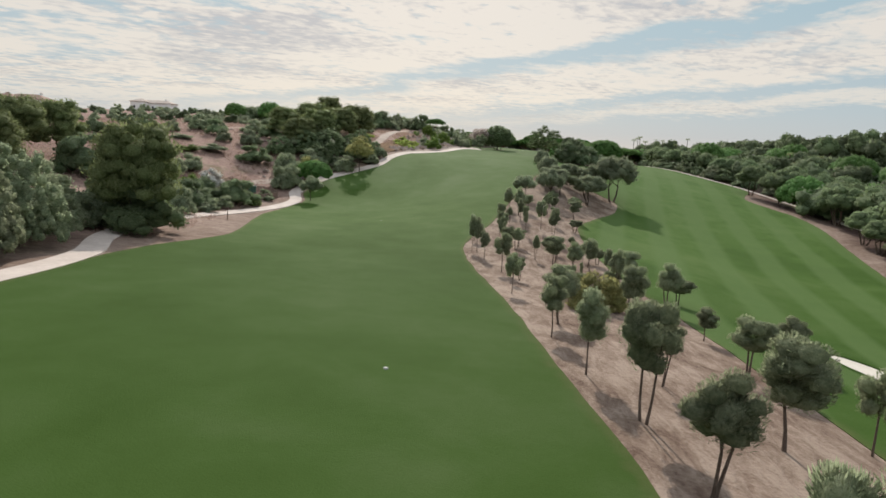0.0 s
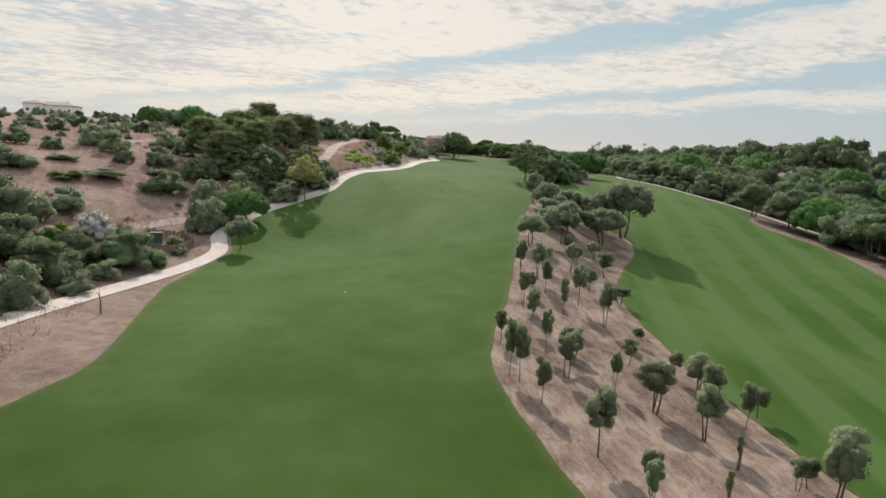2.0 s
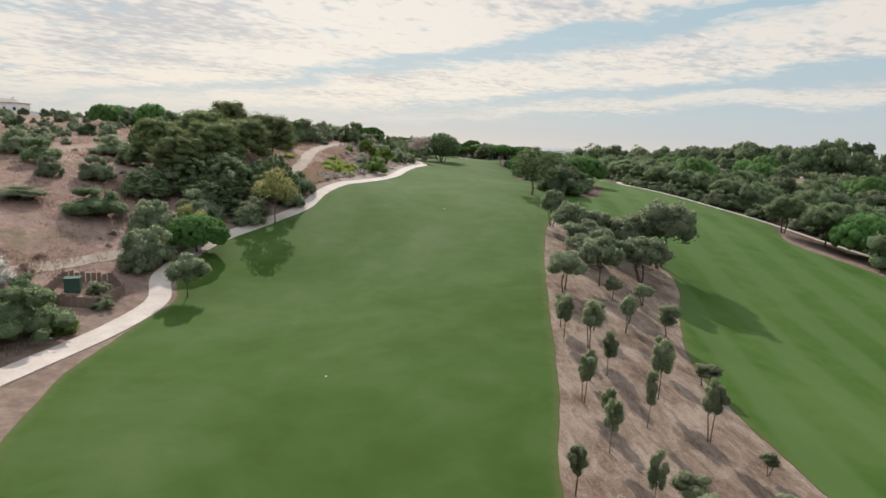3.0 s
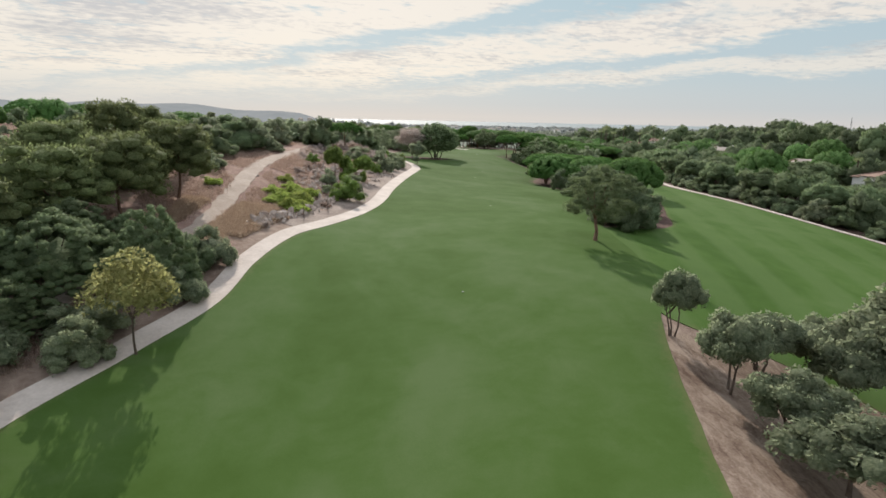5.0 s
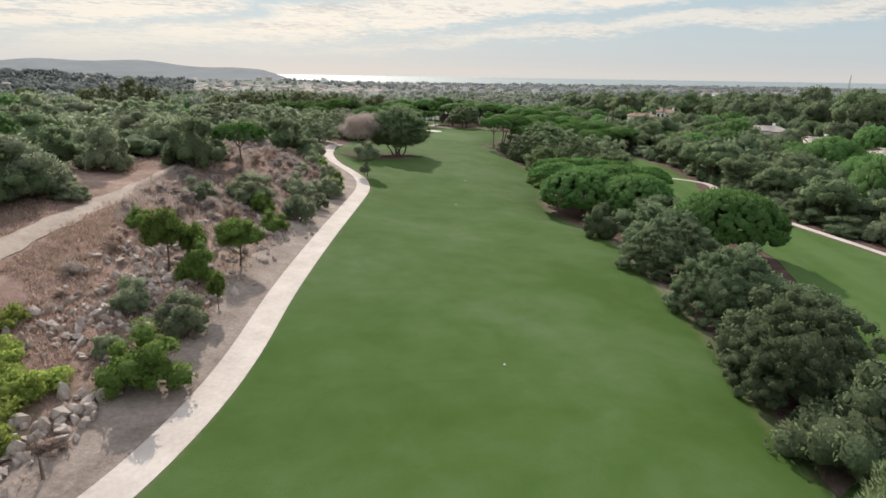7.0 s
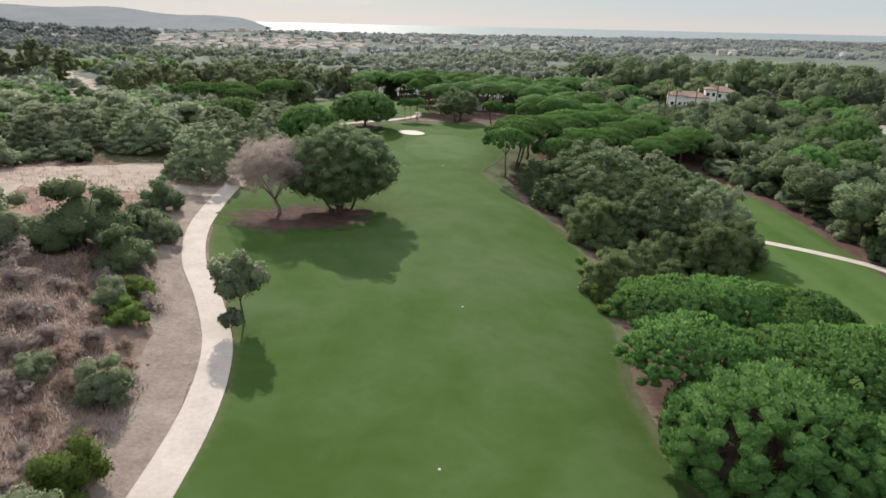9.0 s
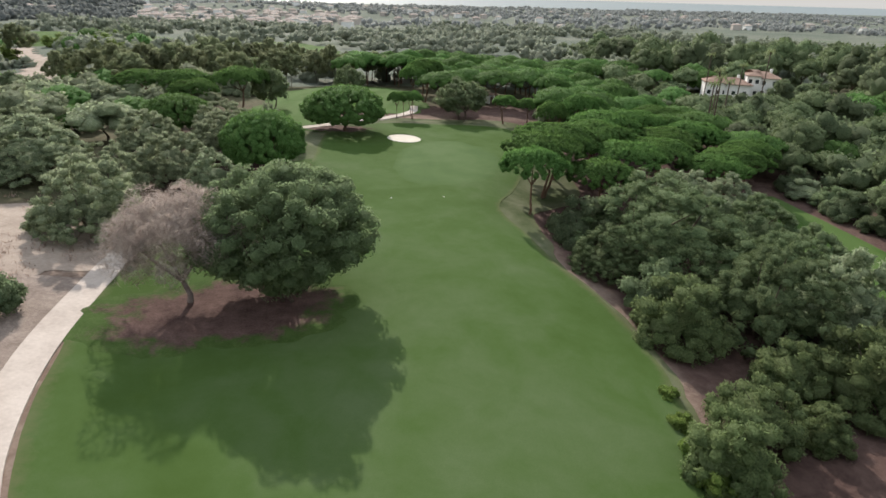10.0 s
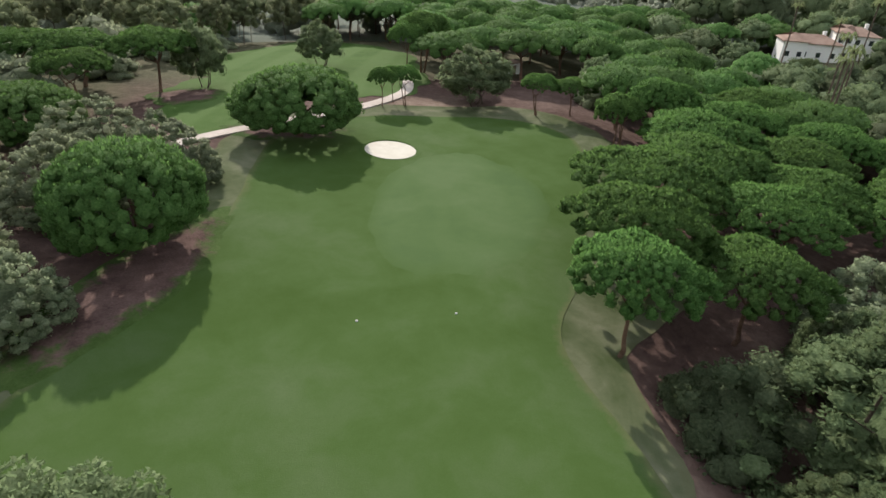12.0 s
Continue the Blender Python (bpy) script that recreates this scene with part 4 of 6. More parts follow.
BUSH = [Plant("mastic_bush", "thicket", 40 + i, 36, 0.029, 140, (LEAF_OAK, LEAF_GREY, LEAF_OLIVE, LEAF_DEEP)[i], BARK, 0.75, stems=1, fork=0.2, thick=0.02, core=0.82, slim=0.36) for i in range(4)]
BIGBUSH = [Plant("wild_olive", "thicket", 50 + i, 260, (0.0125, 0.0155, 0.0155, 0.0115, 0.0125)[i], (78, 52, 52, 96, 78)[i], (LEAF_OAK, LEAF_GREY, LEAF_OLIVE, LEAF_THICKET, LEAF_DEEP)[i], BARK, 0.75, stems=2, fork=0.2, thick=0.012, core=(0.86, 0.8, 0.8, 0.7, 0.84)[i], slim=0.36) for i in range(5)]
SOFT = [Plant("olive_bush", "thicket", 56 + i, 64, 0.026, 130, LEAF_FRESH, BARK, 0.75, stems=2, fork=0.2, thick=0.012, core=0.78, slim=0.24) for i in range(2)]
STONE = [Plant("stone_pine", "umbrella", 60 + i, 330, 0.019, 44, LEAF_STONE, PINE_BARK, 0.85, stems=(1, 2)[i], fork=0.46, thick=0.018, spread=0.26, spiky=True, flat=0.9, slim=0.26, core=0.88, whole=0.9) for i in range(2)]
DOME = [Plant("stone_pine", "dome", 70 + i, 380, 0.017, 42, LEAF_STONE, PINE_BARK, 0.65, stems=1, fork=0.3, thick=0.02, spread=0.26, spiky=True, flat=0.9, slim=0.26, core=0.88, whole=0.9) for i in range(2)]
ALEPPO = [Plant("aleppo_pine", "ragged", 80 + i, 84, 0.022, 110, LEAF_PINE, PINE_BARK, 1.1, stems=1, fork=0.34, thick=0.016, spread=0.22, spiky=True, core=0.68, flat=0.82, slim=0.26) for i in range(3)]
LONE_PINE = [Plant("aleppo_pine", "lone", 88, 104, 0.0165, 250, LEAF_LONE, PINE_BARK, 1.0, stems=1, fork=0.3, thick=0.026, spread=0.3, spiky=True, core=0.55, flat=0.6, slim=0.12, lean=0.06)]
YELLOW = [Plant("young_poplar", "olive", 90, 40, 0.036, 100, LEAF_YELLOW, BARK, 1.1, stems=1, fork=0.36, thick=0.014, core=0.3, slim=0.3)]
SHRUB = [Plant("shrub", "thicket", 100 + i, 24, 0.038, 170, (LEAF_LUSH, LEAF_OLIVE, LEAF_GREY)[i], BARK, 0.85, stems=2, fork=0.2, thick=0.02, slim=0.28) for i in range(3)]
SHRUB_PALE = Plant("olive_shrub", "thicket", 104, 30, 0.05, 110, LEAF_YELLOW, BARK, 0.85, stems=2, fork=0.2, thick=0.02, slim=0.2, spiky=True)
BLOSSOM = [Plant("flowering_shrub", "thicket", 103, 26, 0.05, 80, LEAF_FLOWER, BARK, 0.85, stems=1, fork=0.2, thick=0.02)]
VINE = [Plant("vine_patch", "mound", 105, 22, 0.045, 120, LEAF_VINE, BARK, 0.3, stems=0, core=0.6, flat=0.6)]
DRY = [Plant("dry_bush", "mound", 107 + i, 10, 0.07, 75, (LEAF_RUST, LEAF_DEAD)[i], BARK, 0.45, stems=0, core=0.5, slim=0.12) for i in range(2)]
SAPLING = [Plant("young_pine", "olive", 110, 40, 0.036, 170, LEAF_LUSH, BARK, 1.0, stems=1, fork=0.42, thick=0.02, spread=0.2, spiky=True, slim=0.24)]
BARE = [Plant("dying_tree", "olive", 120, 110, 0.042, 300, LEAF_DEAD, GREY_BARK, 0.8, stems=1, fork=0.2, thick=0.022, spread=0.42, core=0.0, slim=0.03)]
GUM = [Plant("gum_tree", "lone", 180 + i, 64, 0.03, 110, LEAF_GUM, BARK, 1.3, stems=1, fork=0.3, thick=0.012, spread=0.24, core=0.9, slim=0.3) for i in range(2)]
CYPRESS = [Plant("cypress", "column", 130, 8, 0.1, 70, LEAF_OAK, BARK, 3.2, stems=1, fork=0.2, thick=0.05, spiky=True, core=0.8, slim=0.22)]
# simpler makes for the woods farther off
WOOD_BUSH = [Plant(("holm_oak_bush", "mastic_bush", "olive_bush")[i], "thicket", 140 + i, 22, 0.05, 36, (LEAF_DEEP, LEAF_GREY, LEAF_OLIVE)[i], BARK, 0.75, stems=0, core=0.88, slim=0.4) for i in range(3)]
WOOD_OLIVE = [Plant("olive_tree", "olive", 150 + i, 24, 0.05, 36, (LEAF_THICKET, LEAF_GREY)[i], BARK, 0.8, stems=1, fork=0.3, thick=0.02, core=0.88, slim=0.4) for i in range(2)]
WOOD_DARK = [Plant("holm_oak", "olive", 155 + i, 30, 0.05, 34, (LEAF_DARK, LEAF_THICKET)[i], BARK, 0.9, stems=1, fork=0.3, thick=0.02, core=0.88, slim=0.4) for i in range(2)]
WOOD_STONE = [Plant("stone_pine", "umbrella", 160 + i, 90, 0.03, 16, LEAF_STONE, PINE_BARK, 0.8, stems=1, fork=0.46, thick=0.02, spiky=True, flat=0.95, core=0.95, slim=0.26, whole=0.9) for i in range(2)]
WOOD_DOME = [Plant("stone_pine", "dome", 170 + i, 90, 0.03, 16, LEAF_STONE, PINE_BARK, 0.65, stems=0, spiky=True, core=0.95, slim=0.3) for i in range(2)]


def row(plants, spots, label, category, group=""):
    for i, (x, y, h, w) in enumerate(spots):
        plants[i % len(plants)].plant(x, y, h, w, label, category, group)


# ---- plants, space by space ----
# the young olives on the strip of bare soil
row(YOUNG, [(8.6, 7.2, 6.2, 3), (10, 15.4, 4.6, 3.2), (14.9, 19.8, 5.1, 3.9), (9.5, 20.6, 6.1, 3), (19.4, 21.1, 4.5, 2.4), (12.1, 25.7, 3.9, 2.1), (8.4, 25.9, 4.8, 2.2), (18.7, 30, 4.2, 3), (7.9, 32.9, 4.5, 2.3), (24.7, 36.1, 3.7, 2.7), (19.8, 38.5, 2.7, 2.2), (11.6, 46.6, 3.9, 1.7), (7, 47.7, 4.1, 1.8), (21, 48.9, 4.9, 3.1), (15.7, 49.9, 2.4, 0.7), (7.7, 54, 3.5, 1.1), (12.1, 54.9, 2.6, 0.6), (18, 55.1, 4.9, 2.1), (18.9, 58, 2, 1.8), (15.6, 59.5, 2.7, 0.5), (7.2, 59.9, 5, 2.5), (15.7, 63.2, 4.3, 2.7), (20.2, 65.9, 3.7, 1.6), (13.9, 66.9, 4.5, 3.2), (5.7, 67, 4, 1.9)],
    "young olive tree with a thin trunk on bare soil", "olive tree", "young olives on the strip")
row(YOUNG, [(22.5, 68.1, 2.8, 2.2), (18.8, 70.5, 4, 3), (4.4, 72, 5, 1.4), (20.9, 73.4, 2.6, 2.9), (19.2, 74.5, 2.8, 1.6), (10.3, 74.9, 3.3, 2.3), (15.8, 76.1, 2.6, 1.9), (5, 79.1, 3.6, 1.5), (8.8, 83.3, 4.3, 1.5), (17, 85.3, 5, 2.1), (12.9, 86.5, 4.6, 1.3), (9.4, 89.8, 4.4, 1.7), (15.9, 90.8, 5.4, 2.2), (11.1, 93.2, 2.8, 1.6), (13, 94.1, 4.2, 1.9), (22.2, 94.7, 2.4, 3.1), (19.1, 96.6, 3.4, 2.1), (13.4, 99.1, 5, 2.8), (11.6, 101.2, 4.6, 2.3), (15.2, 103.4, 3.5, 2.7), (12.1, 103.8, 3.8, 2.4), (18.9, 103.9, 4.2, 2.1), (24.2, 105.4, 3.7, 3.3), (20.5, 106.7, 3.4, 2.2)],
    "young olive tree with a thin trunk on bare soil", "olive tree", "young olives on the strip")
row(YOUNG, [(21.4, 113.2, 3.2, 2.7), (26.1, 114.8, 2.9, 3.3), (5, 71, 4.9, 1.9), (9, 72, 4.2, 2.2), (8.6, 77, 4.6, 1.3), (12.3, 70.5, 3.4, 1.2), (18.5, 67.8, 4.2, 2.3), (18, 57.6, 2.4, 1.4), (13, 48.7, 2.9, 1.8), (9.2, 37.1, 4.5, 3.5), (15.5, 41.8, 4.7, 3), (24.4, 55, 3.2, 3.2), (11, 77.5, 2.7, 2.6), (19.1, 82, 1.8, 1.6), (19.8, 56.6, 4.8, 2.8), (8.6, 56, 2.9, 1.5), (9.8, 86.4, 3.4, 1.3), (14.4, 68.1, 3.8, 1.5)],
    "young olive tree with a thin trunk on bare soil", "olive tree", "young olives on the strip")
row(OLIVE, [(15.8, 114.1, 4.8, 5.5), (21.6, 117.8, 6.3, 5.9), (31.5, 126.6, 6.6, 8.8), (39.5, 137.2, 11, 13), (24.2, 130.8, 5.3, 6.5), (23.6, 144.6, 6.2, 4.4), (23.8, 136.5, 6.4, 6), (33.8, 136.5, 7.3, 7.1), (29.6, 140.9, 5.3, 6.4), (35.2, 141.3, 6, 7.5), (25.1, 126.5, 5.5, 9.5)],
    "grown grey-green olive tree at the end of the strip", "olive tree", "grown olives on the strip")
row([SHRUB_PALE], [(13.4, 44.8, 3.2, 4), (15.2, 45.8, 2.8, 3.2)], "pale yellowish olive shrub among the young olives", "shrub", "pale shrubs on the strip")
row(LONE_PINE, [(27.9, 172.5, 10.4, 10.7)], "lone aleppo pine with a leaning trunk on the fairway", "pine tree")
# along the cart path
row(BIGBUSH[1:3], [(-34.5, 40, 8.6, 9), (-35.5, 47.5, 8.8, 9), (-39, 54, 8, 9), (-37, 33, 7, 8), (-44, 46, 8.5, 10)], "large grey-green wild olive beside the cart path", "bush", "wild olives by the path")
row(ALEPPO, [(-34.2, 65, 13.4, 12), (-38, 68, 9, 9), (-68, 92, 11.5, 12), (-67, 101, 11, 11), (-80, 95, 12, 12), (-58, 74, 11, 10)], "tall dense pine with a dark ragged crown", "pine tree", "pines on the slope")
row([BUSH[0], BUSH[3], BUSH[2]], [(-33.6, 64.4, 6, 9.5), (-36.6, 68, 5.4, 8), (-41, 63, 6, 8), (-43, 74, 5.5, 8), (-60, 96.5, 7.2, 10), (-55, 111.4, 7, 10), (-37.6, 104.5, 4.6, 8), (-41, 93.5, 4.8, 7.5), (-38.5, 84, 4.2, 4.5), (-48, 98.6, 5.2, 8), (-42, 101, 4.6, 7), (-44.5, 85, 5, 7), (-50, 88, 5.5, 8), (-40.5, 111, 3.6, 5)],
    "dense green bush on the dry slope", "bush", "bushes on the slope")
row(SHRUB, [(-39, 80, 2.2, 3), (-36.8, 90.5, 2, 3.2), (-37.5, 98, 2.4, 3.4), (-35, 107, 1.6, 2.6), (-34.5, 114, 1.4, 2.4), (-36.5, 118, 1.6, 2.6), (-47.5, 107, 3, 4.5), (-53, 121, 3.6, 6)], "green shrub at the edge of the cart path", "shrub", "shrubs by the path")
row(OLIVE[1:2], [(-27.6, 119.8, 5.2, 5)], "small leaning tree on the grass beside the cart path", "tree")
row(DOME[:1], [(-30.4, 134.3, 5.6, 8.4)], "bright green round-crowned tree beside the cart path", "tree")
row(BUSH[1:3], [(-34.8, 129.6, 5, 5.8), (-33, 146.5, 5, 6.5), (-26, 147.5, 3.6, 5), (-37, 139.5, 4.8, 5.5), (-26.5, 151, 3.2, 7), (-35.3, 126, 4, 4)], "grey-green bush above the cart path", "bush", "bushes above the path")
row(YELLOW, [(-21.9, 148.4, 8.8, 8)], "yellow-green poplar with an open crown beside the path", "tree")
row([SHRUB_PALE], [(-32.8, 140, 4.6, 5.6)], "yellowish bush behind the round tree", "bush")
row([BUSH[2], BUSH[3]], [(-19.4, 165.6, 4.4, 4.8), (-21.2, 162.4, 4.8, 5.6), (-20.2, 157.4, 3.6, 4.4)], "dense olive-green bush at the edge of the path", "bush", "bushes above the path")
row(BIGBUSH[:1], [(-31.5, 158.4, 7.6, 12.5), (-23.4, 159, 8.4, 9), (-38, 158, 6.6, 11), (-27.5, 165, 5.6, 9), (-33, 164, 6.6, 11), (-40, 172, 6, 11), (-33, 150.5, 5, 9), (-43, 152, 5, 9)], "dark dense holm oak bush above the cart path", "bush", "dark bushes above the path")
row(ALEPPO, [(-39.7, 195.5, 12.5, 13), (-28.8, 187.7, 11.5, 13), (-32.3, 176.7, 11.6, 14), (-37, 170, 11, 14), (-42.5, 184, 11, 13), (-43.4, 221.5, 9.5, 9), (-34, 203, 9, 11), (-40, 160, 9.5, 12), (-47, 170, 10, 12)], "tall aleppo pine with a dark ragged crown", "pine tree", "pines above the track")
# dry hillside
row(BUSH[:3], [(-81, 158, 3.4, 5.4), (-73, 156, 2.7, 4.2), (-70, 167, 4.6, 6.2), (-63, 161, 4.4, 6.6), (-58, 177, 4.2, 8), (-52, 155.5, 4.2, 5.5), (-51, 169.5, 4.2, 6.8), (-45, 167.5, 3.6, 4), (-68, 135, 3.4, 7.5), (-46, 140.6, 4.2, 9),
    (-38.7, 139, 4.6, 5.4), (-35.5, 127.5, 4.8, 5), (-72, 131, 2.2, 6), (-40.5, 156.6, 4.2, 6.8), (-58, 153, 3.4, 4.2), (-44, 178, 5.5, 8), (-50, 186, 5, 8), (-39, 190, 5, 8), (-47, 198, 5.5, 9)],
    "rounded grey-green bush on the parched hillside", "bush", "bushes on the hillside")
row(SHRUB, [(-60, 135, 1.4, 6), (-56.7, 140.7, 1.6, 7.4), (-78, 146, 1.4, 6), (-88, 139, 1.6, 8), (-66, 146, 1.2, 5)], "low green shrub spreading over the parched grass", "shrub", "shrubs on the hillside")
row(BLOSSOM, [(-46, 114, 3.8, 5)], "round shrub covered in white blossom on the slope", "shrub")
row(VINE, [(-13.5, 189.5, 1.5, 5), (-12.6, 194, 1.4, 5), (-12, 196.8, 1.3, 4.2), (-15.6, 191.5, 1.2, 4.4), (-13.8, 198, 1.2, 4), (-15.9, 204.5, 1.1, 3.4), (-11.4, 191.6, 1.2, 3.6), (-16.8, 196, 1.1, 4), (-12.5, 187.8, 1.2, 4), (-15.3, 193.5, 1.2, 4.4), (-11.2, 197.4, 1.3, 3.6), (-14.6, 200.5, 1.0, 3.6), (-26, 196, 1.2, 3)], "bright green creeper spreading over the rocks", "creeper", "creepers on the bank")
# dry brush above the bend of the path
row([DRY[1], DRY[0], DRY[1]], [(-3, 282.7, 1.9, 4.4), (-0.4, 286.6, 1.7, 3.8), (-0.2, 277.4, 2, 4.6), (0.8, 272.7, 1.9, 4.2), (3.4, 272.2, 1.4, 3), (2.2, 267.8, 1.7, 3.6), (1.8, 274.9, 1.6, 3.4), (-3.6, 276, 2, 4.6), (-5, 287, 2, 4.8), (-2, 269, 1.9, 4.4), (3.6, 278.6, 1.1, 2.4)], "large grey-mauve dry bush among parched grass", "bush", "dry brush by the path")
# rocky bank beside the track
row(SAPLING, [(-7.8, 216.5, 6, 4.8), (-2.0, 220.5, 5, 5), (-2.4, 209.6, 3.6, 1.8), (-5.6, 217.5, 4.6, 3)], "bright green young pine on the rocky bank", "young pine", "young pines on the bank")
row(SHRUB, [(-5.0, 215.1, 4, 3.4), (-8.7, 208.4, 3, 3.2), (-4.4, 205.6, 3.6, 4), (-5.2, 198.3, 4.2, 5), (-8.9, 238.6, 3, 4), (-3.2, 242.7, 4.4, 7), (-1.6, 239.5, 3, 3.4), (3.2, 239.5, 4.6, 4.4), (7.4, 255.9, 3.6, 3.8), (0.5, 233, 2.6, 3.4), (5.2, 247, 3, 3.6), (-8.4, 202, 1.6, 2.4), (-12.5, 226, 2, 3), (2.6, 253, 3.4, 4.6)],
    "bushy green shrub on the rocky bank", "shrub", "shrubs on the bank")
row(STONE[:1], [(-6.4, 260, 7.6, 9)], "small stone pine with a flat bright crown", "pine tree")
row(BUSH[:3], [(-12.5, 254, 7.6, 9), (-22, 247, 6.4, 7.5), (-25.5, 232, 7, 9.5), (-29, 249, 5.6, 8), (-20.6, 231, 2.2, 3.8), (-25, 277, 6, 10.5), (-27, 229, 6.2, 10), (-14, 262, 6, 10), (-36, 240, 6.5, 10), (-36, 262, 6.5, 11), (-20, 268, 6, 9), (-46, 252, 7, 11), (-30, 218, 5.5, 8), (-40, 226, 6, 9)],
    "round mastic bush in the scrub", "bush", "mastic bushes in the scrub")
# scrub around the clearing
row([BUSH[0], BUSH[1], BUSH[2], BUSH[3]], [(-1.4, 293.4, 7.2, 10), (-9, 291, 5.8, 8), (4.6, 298.2, 4, 4.6), (2.3, 309.6, 4.6, 5.2), (3, 289.5, 4.4, 5.4), (3.6, 291, 2.4, 4), (-14, 299, 5, 7), (1.8, 301, 3.4, 6), (-20, 288, 5, 9), (-27, 300, 5.5, 9)], "dense green bush beside the sandy clearing", "bush", "bushes by the clearing")
row(SHRUB, [(6, 278.7, 2.2, 3.2), (4.1, 281.2, 3, 3.2), (7.3, 268.3, 3.4, 3.8), (7.9, 259.8, 3.8, 4), (4.7, 256.2, 2.4, 3.2), (2, 257.4, 1.8, 3), (5.6, 283.8, 2.2, 3), (2.4, 270, 2, 3)], "green shrub on the sandy verge", "shrub", "shrubs on the verge")
row([BIGBUSH[1], BIGBUSH[2], BIGBUSH[1]], [(4.6, 328.2, 8.8, 13), (-8, 347.5, 8.4, 15), (-22.5, 347, 8.5, 17), (9, 347, 7.4, 12), (-34, 330, 7.6, 13), (2.6, 340.5, 7, 10), (-14, 360, 7.6, 14), (15.4, 341.5, 6.6, 9), (14.2, 359, 8, 12), (3, 362, 7.4, 12), (21.5, 365.5, 7.6, 11), (13, 372, 7.4, 12), (-28, 352, 7.6, 14), (-44, 340, 8, 15)],
    "broad grey-green wild olive thicket", "bush", "wild olive thickets")
row(OAKS[:1], [(25.2, 313.8, 13.4, 18.4)], "large spreading holm oak with several trunks", "oak tree")
row(BARE, [(16.6, 313, 10.6, 14)], "half-dead grey tree with bare purple-brown twigs", "tree")
row(OLIVE[1:2], [(15.1, 280.4, 7, 5.4), (14.4, 277.8, 2.8, 2.4)], "small leaning olive tree beside the cart path", "olive tree", "small olives by the path")
row(DOME, [(21, 352.2, 9.8, 13.2), (4, 379, 7.6, 13)], "deep-crowned stone pine in the wood beside the green", "pine tree", "stone pines by the green")
row(DOME[1:], [(34.6, 380.5, 9.4, 17)], "big round stone pine beside the green", "pine tree")
row(STONE, [(12.7, 405.5, 10, 13.4), (-0.9, 412, 9, 14.5), (-9.5, 414, 8.8, 14), (4.5, 396, 8.4, 11)], "stone pine with a wide crown beside the back lawn", "pine tree", "stone pines by the back lawn")
row([BUSH[3], WOOD_DARK[1], BUSH[0]], [(174.5, 427.5, 8.4, 10), (184, 438, 6.6, 6.5), (190, 430, 6, 9), (198, 440, 7.5, 10), (191, 415, 6, 9), (181, 407, 6, 9), (150, 449, 6.5, 9), (141, 440, 7, 9), (137, 426, 6, 8), (178, 464, 9.5, 12), (162, 463, 9, 12), (194, 460, 9.5, 12), (150, 462, 8.4, 11)],
    "dense dark green tree in the villa garden", "tree", "trees of the villa garden")
row(BUSH[1:2], [(85.7, 399.5, 7, 9)], "pale silvery bush at the edge of the pines", "bush")
row(OAKS[1:], [(62.3, 398.4, 9.4, 13.5), (18.9, 407.5, 10.4, 9.4), (38.2, 424, 8.6, 10), (88, 405, 8, 10)], "holm oak behind the green", "oak tree", "oaks behind the green")
row(STONE, [(47, 396, 6.2, 5), (50.8, 397.4, 6.4, 5), (49, 399, 6, 4.4), (58, 423.5, 11.5, 11), (54.2, 419, 10, 8.5), (71, 391.4, 6.6, 6.4), (76.8, 391.6, 6, 7.6), (79, 378, 7.4, 5.2)], "slender stone pine behind the green", "pine tree", "slender pines behind the green")
# between the two fairways
row(BIGBUSH[4:], [(39.8, 192.5, 8.7, 12), (44.3, 207.5, 7.7, 11.4), (46.8, 221, 7.3, 12)], "dense dark green bush between the fairways", "bush", "bushes between the fairways")
row(BUSH[3:], [(37.2, 184.5, 7.1, 9.6), (42.3, 198, 6.7, 9.6), (41.5, 189, 5.5, 8), (46.2, 239, 5.6, 4.8), (50.8, 229, 6.9, 10.8), (57, 250.5, 7.9, 11.4), (61.5, 242.5, 6.2, 10.8), (53.8, 238, 6.9, 10.8), (49.8, 213, 6.2, 9.6), (63.8, 256, 6.2, 10.8), (49.3, 202.5, 5.6, 8.4)], "dense green bush between the fairways", "bush", "bushes between the fairways")
row(DOME, [(51.2, 257, 9, 15.5), (59.8, 229, 9.4, 15.6), (58, 250, 8.8, 14)], "stone pine among the bushes between the fairways", "pine tree", "pines between the fairways")
row(STONE, [(59.5, 261, 9, 15), (50.6, 265, 8.6, 13.5), (53.2, 272.4, 8.8, 12.5), (59, 272, 9, 12), (63.5, 270, 8.6, 13), (66, 262, 8.4, 11)], "stone pine with a broad flat crown beside the fairway", "pine tree", "broad stone pines")
row(BIGBUSH[3:4], [(68.8, 321.5, 12, 24)], "huge domed wild olive thicket beside the fairway", "bush", "thickets beside the fairway")
row([BUSH[3], BIGBUSH[3]], [(61.4, 327.2, 6.4, 9), (60.4, 318.6, 6, 8.4), (62.6, 311, 6, 8)], "lower dark green growth at the foot of the thicket", "bush", "thickets beside the fairway")
row([BIGBUSH[3], BIGBUSH[2], BIGBUSH[0]], [(71.5, 305, 10.4, 14), (79.5, 303.5, 10.4, 13.5), (83.5, 313, 9, 12), (78, 312, 9, 13), (80, 334, 9, 15), (87, 326, 8.4, 13), (74, 331.5, 7.4, 9), (90, 337, 8, 12)], "dense wild olive thicket beside the fairway", "bush", "thickets beside the fairway")
